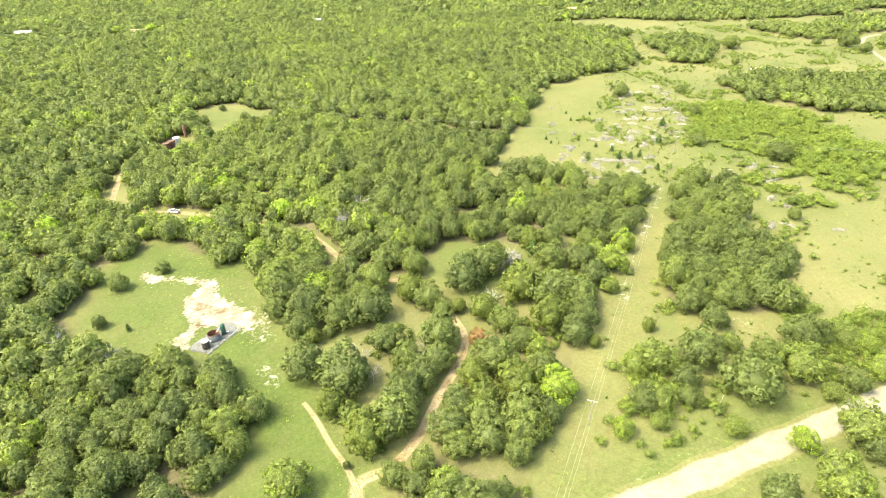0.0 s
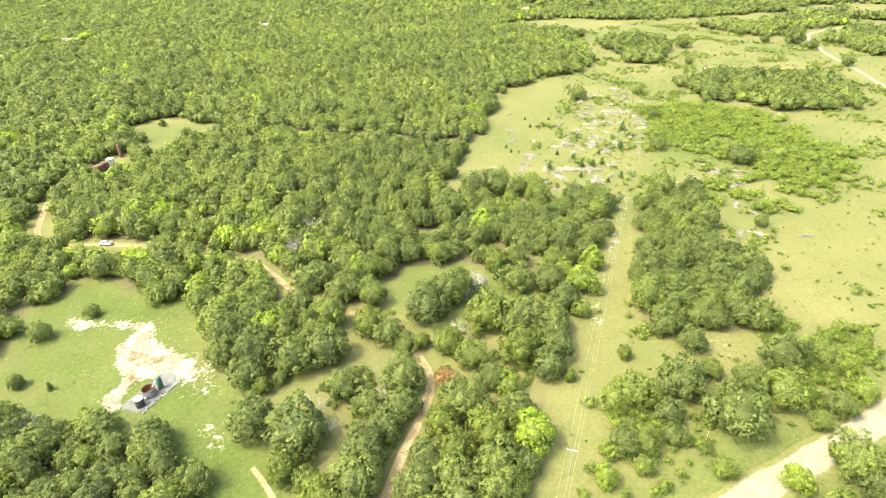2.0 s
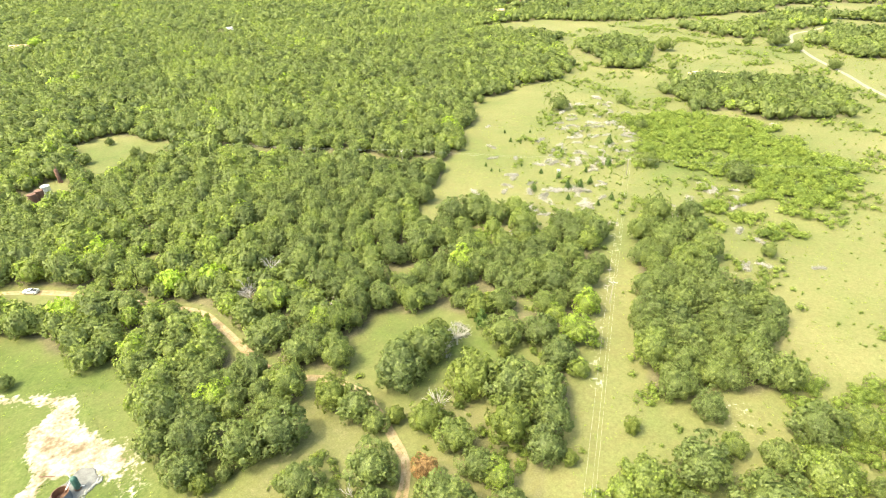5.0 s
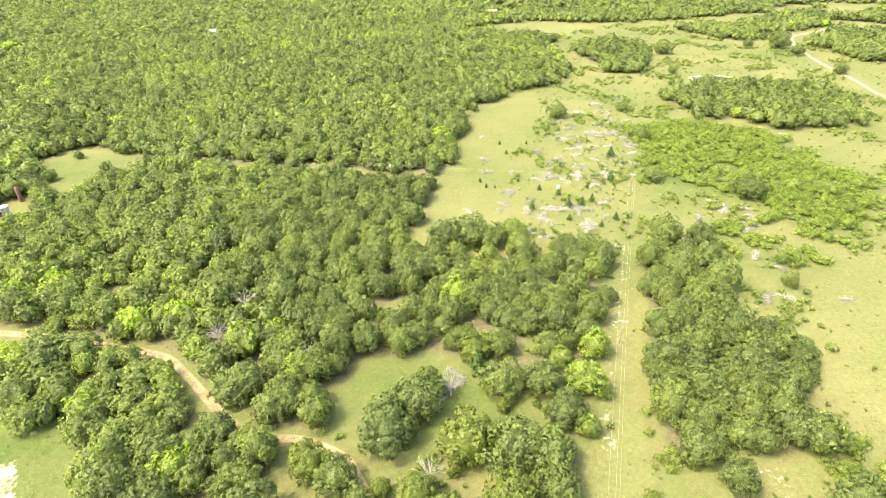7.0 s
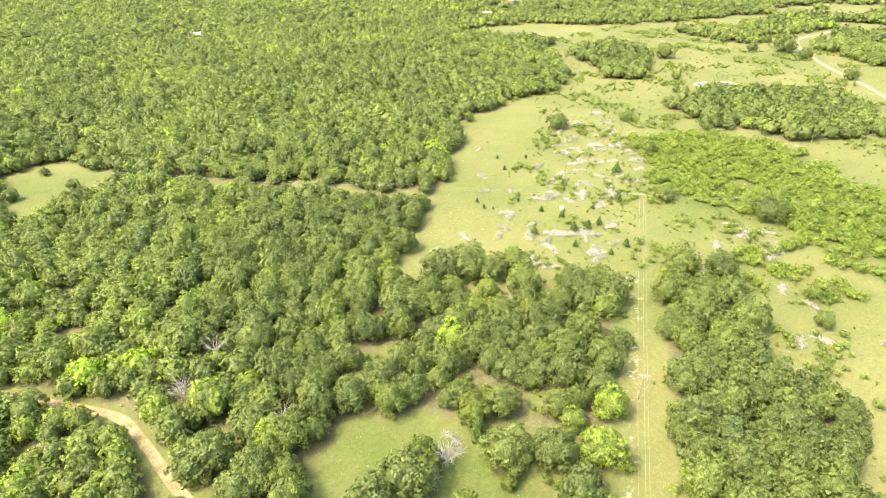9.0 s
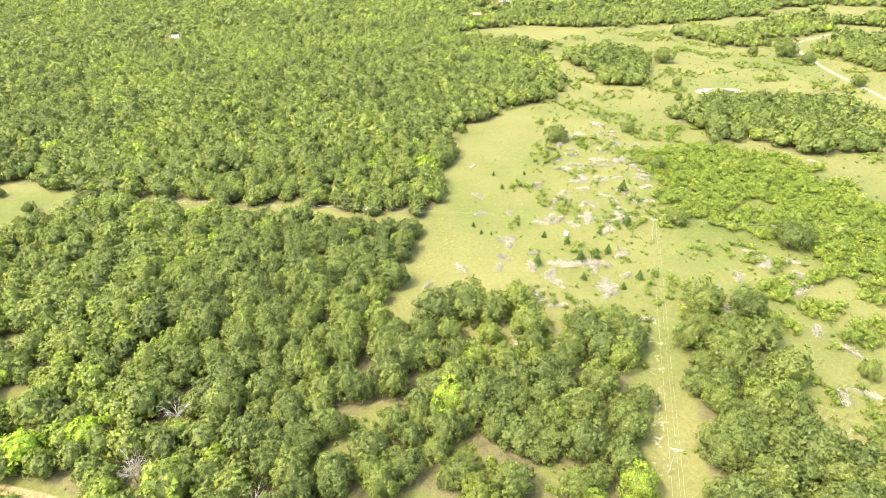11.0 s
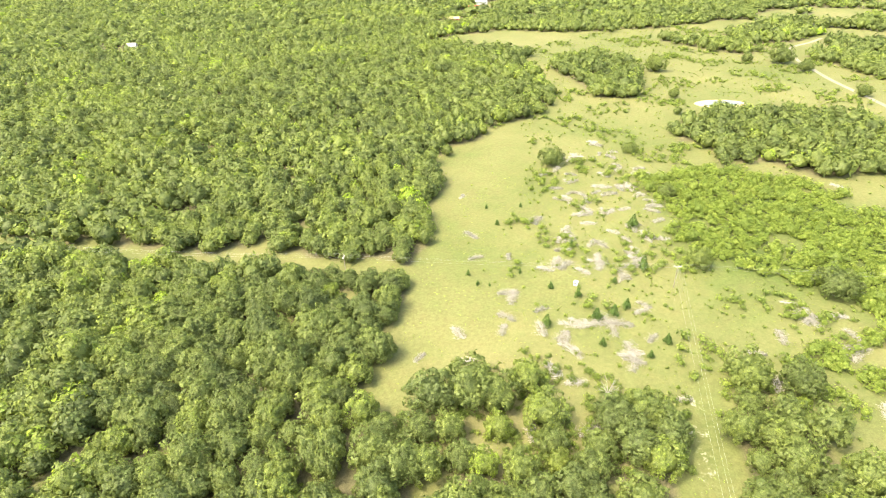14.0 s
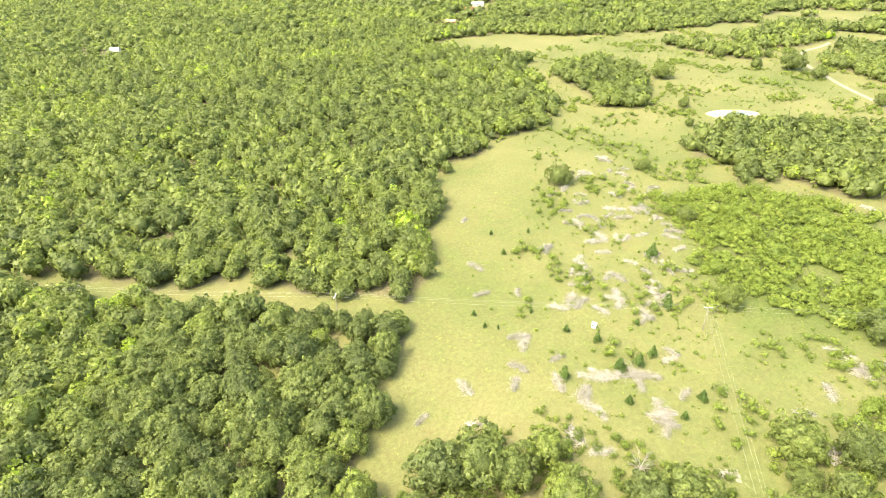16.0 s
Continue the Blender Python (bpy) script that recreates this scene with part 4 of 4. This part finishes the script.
# Gravel base and berm of the tank battery.
PAD_TURN = 38
gravel = bmesh.new()
outline = []
for k in range(40):
    a = k * math.pi / 20
    r = 1 / max(abs(math.cos(a)) / 8.2, abs(math.sin(a)) / 3.6)
    r = min(r, 7.6) * (1 + 0.05 * math.sin(5 * a) + 0.04 * math.sin(11 * a + 1))
    outline.append((r * math.cos(a), r * math.sin(a)))
low = [gravel.verts.new((x * 1.06, y * 1.08, -0.3)) for x, y in outline]
top = [gravel.verts.new((x, y, 0.22)) for x, y in outline]
for k in range(40):
    gravel.faces.new((low[k], low[(k + 1) % 40], top[(k + 1) % 40], top[k]))
gravel.faces.new(top)
pad_root = thing("gravel_base", -18.2, 161.8, PAD_TURN, "grey gravel base under the tanks with rubble edge", "gravel base")
part("gravel_bed", gravel, gravel_mat, pad_root)
rubble = bmesh.new()
rr = random.Random(3)
for k in range(90):
    a = rr.uniform(-7, 7)
    s = rr.uniform(0.15, 0.55)
    bmesh.ops.create_icosphere(rubble, subdivisions=1, radius=s, matrix=pose(a, -4.0 + rr.uniform(-0.5, 0.5) + 0.03 * a, 0.1, rr.uniform(0, 90), rr.uniform(0, 90), 0) @ Matrix.Diagonal((1, 0.8, 0.6, 1)))
part("rubble_edge", rubble, stone_mat, pad_root, "pale broken rubble edge")

BASE_Z = level(-18.4, 162.6) + 0.22


def open_tank(x, y, r, h, label):
    root = thing("open_tank", x, y, 0, label, "tank", z=BASE_Z)
    part("shell", spun_bm([(r, 0), (r, h), (r - 0.06, h), (r - 0.06, 0.15), (0.001, 0.15)]), grey_steel_mat, root, "grey weathered steel shell", True)
    part("lining", spun_bm([(r - 0.07, 0.3), (r - 0.07, h - 0.02)]), rust_in_mat, root, "orange rusted inside wall")
    part("sludge", spun_bm([(r - 0.08, 0.5), (0.001, 0.52)]), rust_mat, root, "dark rusty liquid surface")
    part("rim", spun_bm([(r + 0.07, h - 0.05), (r + 0.07, h + 0.05), (r - 0.09, h + 0.05), (r - 0.09, h - 0.05), (r + 0.07, h - 0.05)]), rust_mat, root)
    return root


def closed_tank(name, x, y, r, h, z, wall, lid, label, group=""):
    root = thing(name, x, y, x * 31, label, "tank", group, z=z)
    part("shell", spun_bm([(r, 0), (r, h)], 32), wall, root, "", True)
    part("roof", spun_bm([(r + 0.05, h - 0.08), (r + 0.05, h), (r * 0.5, h + 0.16), (0.001, h + 0.28)], 32), lid, root)
    for k in range(1, 4):
        part("hoop", spun_bm([(r + 0.002, h * k / 4), (r + 0.04, h * k / 4 + 0.02), (r + 0.04, h * k / 4 + 0.08), (r + 0.002, h * k / 4 + 0.1)], 32), wall, root)
    part("hatch", rod_bm((r * 0.4, 0, h + 0.1), (r * 0.4, 0, h + 0.42), 0.25), lid, root)
    for sgn in (-0.2, 0.2):
        part("ladder_rail", rod_bm((r + 0.15, sgn, 0), (r + 0.15, sgn, h + 0.5), 0.03, sides=6), wall, root)
    for k in range(int(h / 0.35)):
        part("rung", rod_bm((r + 0.15, -0.2, 0.3 + k * 0.35), (r + 0.15, 0.2, 0.3 + k * 0.35), 0.02, sides=5), wall, root)
    return root


open_tank(-18.6, 160.8, 1.85, 2.4, "open-topped steel tank, grey outside and rusty orange inside")
closed_tank("storage_tank", -21.2, 157.3, 1.2, 2.8, BASE_Z, black_mat, white_mat, "small black tank with a bright white top")
sep = thing("separator", -15.6, 162.4, 15, "upright green separator vessel with white pipes", "separator", z=BASE_Z)
part("vessel", spun_bm([(0.001, 0.25), (0.72, 0.4), (0.75, 0.6), (0.75, 3.6), (0.55, 3.95), (0.001, 4.1)]), green_mat, sep, "", True)
part("skirt", spun_bm([(0.8, 0), (0.8, 0.42), (0.7, 0.42)]), rust_mat, sep)
for k in range(3):
    part("flange", spun_bm([(0.78, 1.0 + k), (0.84, 1.02 + k), (0.84, 1.12 + k), (0.78, 1.14 + k)]), green_mat, sep)
part("vent_pipe", rod_bm((-0.3, 0.5, 3.4), (-0.5, 0.9, 5.2), 0.13), white_mat, sep, "white vent pipe")
part("down_pipe", rod_bm((-0.6, 0.4, 3.1), (-2.2, -0.4, 1.9), 0.12), white_mat, sep, "sloping white pipe to the tank")
part("elbow", rod_bm((-2.2, -0.4, 1.95), (-2.6, -0.8, 1.7), 0.16), rust_mat, sep)
part("side_valve", rod_bm((0.6, -0.5, 0.8), (1.4, -1.0, 0.8), 0.09), white_mat, sep)
line = thing("flow_pipe", -20.4, 159.6, 35, "short white flow pipe with a valve between tanks", "pipe", z=BASE_Z)
part("pipe_run", rod_bm((-1.2, -0.6, 0.5), (1.4, -0.8, 0.5), 0.1), grey_steel_mat, line)
for px in (-1.0, 0.2, 1.2):
    part("stand", rod_bm((px, -0.7, 0), (px, -0.7, 0.5), 0.06), grey_steel_mat, line)
part("valve", rod_bm((0.2, -0.7, 0.4), (0.2, -0.7, 0.95), 0.2), white_mat, line)
log = thing("old_pipe", -22.5, 170.5, -28, "rusty length of old pipe on bare earth", "pipe")
part("pipe_run", rod_bm((-2, 0, 0.12), (2, 0, 0.12), 0.14), rust_mat, log)

# The second battery among the trees.
Z2 = level(-36, 370)
closed_tank("oil_tank", -36.4, 360.8, 2.0, 6.0, Z2, rust_mat, rust_mat, "tall reddish-brown rusted oil tank in the woods", "oil tanks")
closed_tank("oil_tank", -33.7, 364.4, 2.0, 6.0, Z2, rust_mat, rust_mat, "tall reddish-brown rusted oil tank in the woods", "oil tanks")
closed_tank("oil_tank", -31.0, 368.6, 2.0, 6.2, Z2, silver_mat, white_mat, "tall silver steel tank with a pale roof", "oil tanks")
heat = thing("heater_treater", -26.5, 387.0, 0, "tall narrow rusty red heater treater vessel", "vessel", z=level(-26, 387))
part("vessel", spun_bm([(0.95, 0), (0.95, 7.2), (0.6, 7.7), (0.001, 7.9)]), rust_mat, heat, "", True)
part("stack", rod_bm((0.4, 0.6, 7.2), (0.4, 0.6, 9.4), 0.16), rust_mat, heat)
part("firebox", box_bm(0.9, 0.9, 1.1, (0.9, -0.6, 0.6), 0.08), rust_mat, heat)

# Pickup on the dirt road.
truck = thing("pickup_truck", -32.3, 269.6, 147, "white pickup truck parked on the dirt track", "truck")
shell = box_bm(5.6, 1.95, 0.75, (0, 0, 0.85), 0.12)
part("body", shell, white_mat, truck)
part("hood", box_bm(1.5, 1.8, 0.25, (1.95, 0, 1.28), 0.1), white_mat, truck)
cab = box_bm(2.1, 1.75, 0.75, (0.25, 0, 1.58), 0.0)
for v in cab.verts:
    if v.co.z > 1.7:
        v.co.x, v.co.y = 0.25 + (v.co.x - 0.25) * 0.72, v.co.y * 0.86
bmesh.ops.bevel(cab, geom=cab.edges[:], offset=0.06, segments=2, affect="EDGES")
cabin = part("cab", cab, white_mat, truck)
for sgn in (-1, 1):
    part("side_window", box_bm(1.35, 0.04, 0.42, (0.25, sgn * 0.83, 1.62)), glass_mat, cabin)
    part("bed_side", box_bm(2.0, 0.1, 0.4, (-1.75, sgn * 0.9, 1.4), 0.02), white_mat, truck)
    part("headlight", box_bm(0.06, 0.4, 0.2, (2.8, sgn * 0.7, 1.0), 0.02), silver_mat, truck)
part("windscreen", box_bm(0.06, 1.45, 0.5, (1.16, 0, 1.62)), glass_mat, cabin)
part("rear_window", box_bm(0.06, 1.35, 0.4, (-0.68, 0, 1.64)), glass_mat, cabin)
part("tailgate", box_bm(0.1, 1.8, 0.5, (-2.76, 0, 1.35), 0.02), white_mat, truck)
part("bed_floor", box_bm(1.9, 1.65, 0.03, (-1.75, 0, 1.25)), rubber_mat, truck, "dark bed liner")
part("bumper", box_bm(0.2, 1.9, 0.25, (2.85, 0, 0.62), 0.05), silver_mat, truck)
for wx in (-1.75, 1.85):
    for sgn in (-1, 1):
        wheel = part("wheel", rod_bm((wx, sgn * 0.75, 0.4), (wx, sgn * 1.0, 0.4), 0.4, sides=20), rubber_mat, truck, "black tyre")
        part("rim", rod_bm((wx, sgn * 0.98, 0.4), (wx, sgn * 1.02, 0.4), 0.22, sides=14), silver_mat, wheel)

# Hunting blind in the field.
blind = thing("hunting_blind", 200.3, 250.2, 25, "small white box hunting blind with dark window slots", "blind")
part("cabin", box_bm(1.8, 1.8, 1.7, (0, 0, 1.05), 0.04), white_mat, blind)
part("roof", box_bm(2.1, 2.1, 0.1, (0, 0, 1.96), 0.03), white_mat, blind)
for k in range(4):
    w_ = box_bm(1.1, 0.04, 0.42, (0, -0.91, 1.45))
    bmesh.ops.rotate(w_, verts=w_.verts[:], cent=(0, 0, 0), matrix=Matrix.Rotation(k * math.pi / 2, 3, "Z"))
    part("window_slot", w_, glass_mat, blind)
for sgn in (-0.6, 0.6):
    part("skid", box_bm(2.4, 0.14, 0.2, (0, sgn, 0.1), 0.02), pole_mat, blind)
hatch_ = box_bm(0.6, 0.5, 0.06, (0.3, 0.2, 2.04))
part("roof_vent", hatch_, rubber_mat, blind, "dark roof vent")
blind.scale = (0.72, 0.72, 0.85)

# ---- power line ----


def utility_pole(x, y, turn, lean=0.0, double=False):
    root = thing("utility_pole", x, y, turn, "weathered wooden utility pole with a pale crossarm", "utility pole", "power line poles")
    root.matrix_basis = root.matrix_basis @ pose(0, 0, 0, 0, lean, 0)
    part("pole", rod_bm((0, 0, -0.6), (0, 0, 9.0), 0.17, 0.11), pole_mat, root)
    for dy in ((-0.16, 0.16) if double else (0.16,)):
        part("crossarm", box_bm(2.6, 0.12, 0.15, (0, dy, 8.5), 0.01), pale_mat, root, "pale wooden crossarm")
    for ix in (-1.2, 0.35, 1.2):
        part("insulator", spun_bm([(0.001, 8.57), (0.09, 8.58), (0.06, 8.66), (0.09, 8.7), (0.05, 8.8), (0.001, 8.82)], 10), white_mat, root).location = (ix, 0.16, 0)
    for sgn in (-1, 1):
        part("brace", rod_bm((sgn * 0.75, 0.16, 8.45), (0, 0.12, 7.7), 0.03, sides=5), pale_mat, root)
    return root


def cable(a, b, sag):
    a, b = Vector(a), Vector(b)
    pts = [a.lerp(b, k / 24) - Vector((0, 0, sag * 4 * (k / 24) * (1 - k / 24))) for k in range(25)]
    pieces = [tube(p[:], q[:], 0.013, 0.013, 4) for p, q in zip(pts, pts[1:])]
    v, f = join(pieces)
    return tagged(link_mesh("power_cable", v, f, wire_mat), "thin bright aluminium power cable strung between poles", "cable", "power cables")


def span(p, q, turn):
    ax = Vector((math.cos(radians(turn)), math.sin(radians(turn)), 0))
    for off in (-1.2, 0.35, 1.2):
        cable(Vector((p[0], p[1], 8.6)) + ax * off, Vector((q[0], q[1], 8.6)) + ax * off, 1.3)


LANE_POLES = [(-4, 14), (70, 83), (143.3, 152.6), (226.5, 229.5)]
for k, (x, y) in enumerate(LANE_POLES):
    utility_pole(x, y, -46.5, 3.0 if k == 2 else 0.0)
for p, q in zip(LANE_POLES, LANE_POLES[1:]):
    span(p, q, -46.5)
CUT_POLES = [(49, 381), (138, 305), (226.5, 229.5), (316, 153)]
for x, y in CUT_POLES[:2] + CUT_POLES[3:]:
    utility_pole(x, y, 49.5, 0, True)
for p, q in zip(CUT_POLES, CUT_POLES[1:]):
    span(p, q, 49.5)
for k in (-1, 1):
    cable((226.5, 229.5, 8.2), (226.5 - 5 + k, 229.5 - 6 - k, level(221, 223)), 0.0)
post = thing("marker_post", 104.5, 74.5, 20, "thin pale leaning post in the grass", "post")
part("post_shaft", rod_bm((0, 0, -0.3), (2.6, 0.3, 2.2), 0.05), pale_mat, post)
part("foot_block", box_bm(0.26, 0.26, 0.3, (0, 0, 0.1), 0.03), pale_mat, post)

# ---- pond ----
pond_edge = [(10.5 * math.cos(a) * (1 + 0.16 * math.sin(2 * a + 1) + 0.07 * math.sin(5 * a)), 7.5 * math.sin(a) * (1 + 0.12 * math.sin(3 * a))) for a in (k * math.pi / 24 for k in range(48))]
wb = bmesh.new()
wb.faces.new([wb.verts.new((x, y, 0.12)) for x, y in pond_edge])
water = part("water", wb, water_mat, None)
water.matrix_basis = pose(424, 341, level(424, 341), 0, 0, -40)
tagged(water, "small still farm pond reflecting pale sky", "pond", kind="structure")
bb = bmesh.new()
rings = [[bb.verts.new((x * s, y * s, z)) for x, y in pond_edge] for s, z in ((0.97, 0.0), (1.03, 0.3), (1.12, 0.55), (1.3, 0.1), (1.36, -0.4))]
for lo, hi in zip(rings, rings[1:]):
    for k in range(48):
        bb.faces.new((lo[k], lo[(k + 1) % 48], hi[(k + 1) % 48], hi[k]))
bank = part("pond_bank", bb, bank_mat, None)
bank.matrix_basis = pose(424, 341, level(424, 341), 0, 0, -40)
tagged(bank, "tan clay bank round the farm pond", "bank", kind="structure")

# ---- far houses ----


def house(x, y, turn, w, d, h, wall, roof, label):
    root = thing("house", x, y, turn, label, "house", "far houses")
    walls = part("wall", box_bm(w, d, h, (0, 0, h / 2)), wall, root)
    rb = bmesh.new()
    hw, hd, rise = w / 2 + 0.5, d / 2 + 0.5, d * 0.28
    e = [rb.verts.new(p) for p in ((-hw, -hd, h), (hw, -hd, h), (hw, hd, h), (-hw, hd, h), (-hw, 0, h + rise), (hw, 0, h + rise))]
    for ids_ in ((0, 1, 5, 4), (2, 3, 4, 5), (0, 4, 3), (1, 2, 5), (3, 2, 1, 0)):
        rb.faces.new([e[k] for k in ids_])
    part("roof", rb, roof, root)
    for k in (-0.32, -0.05, 0.32):
        for sgn in (-1, 1):
            part("window", box_bm(1.3, 0.06, 1.2, (k * w, sgn * (d / 2 + 0.02), h * 0.55)), glass_mat, walls)
    part("door", box_bm(1.0, 0.06, 2.05, (0.14 * w, -d / 2 - 0.02, 1.03)), red_mat, walls)
    return root


house(-232, 975, -25, 24, 10, 3.2, white_mat, roof_mat, "long white farmhouse with a pale metal roof")
house(-252, 960, -25, 9, 7, 2.8, white_mat, roof_mat, "small white outbuilding with a pale metal roof")
house(-84, 887, -30, 20, 11, 3.2, pale_mat, bank_mat, "tan brick house with a brown roof")
house(147, 839, -20, 8, 12, 3.0, white_mat, roof_mat, "white-roofed house in a woodland clearing")
house(488, 734, -40, 14, 7, 3.0, red_mat, bank_mat, "red barn with a brownish roof")
house(598, 823, -30, 16, 9, 3.2, white_mat, roof_mat, "pale house beyond the far pasture")
house(560, 790, -30, 12, 8, 3.2, pale_mat, red_mat, "small house with a red roof in far pasture")
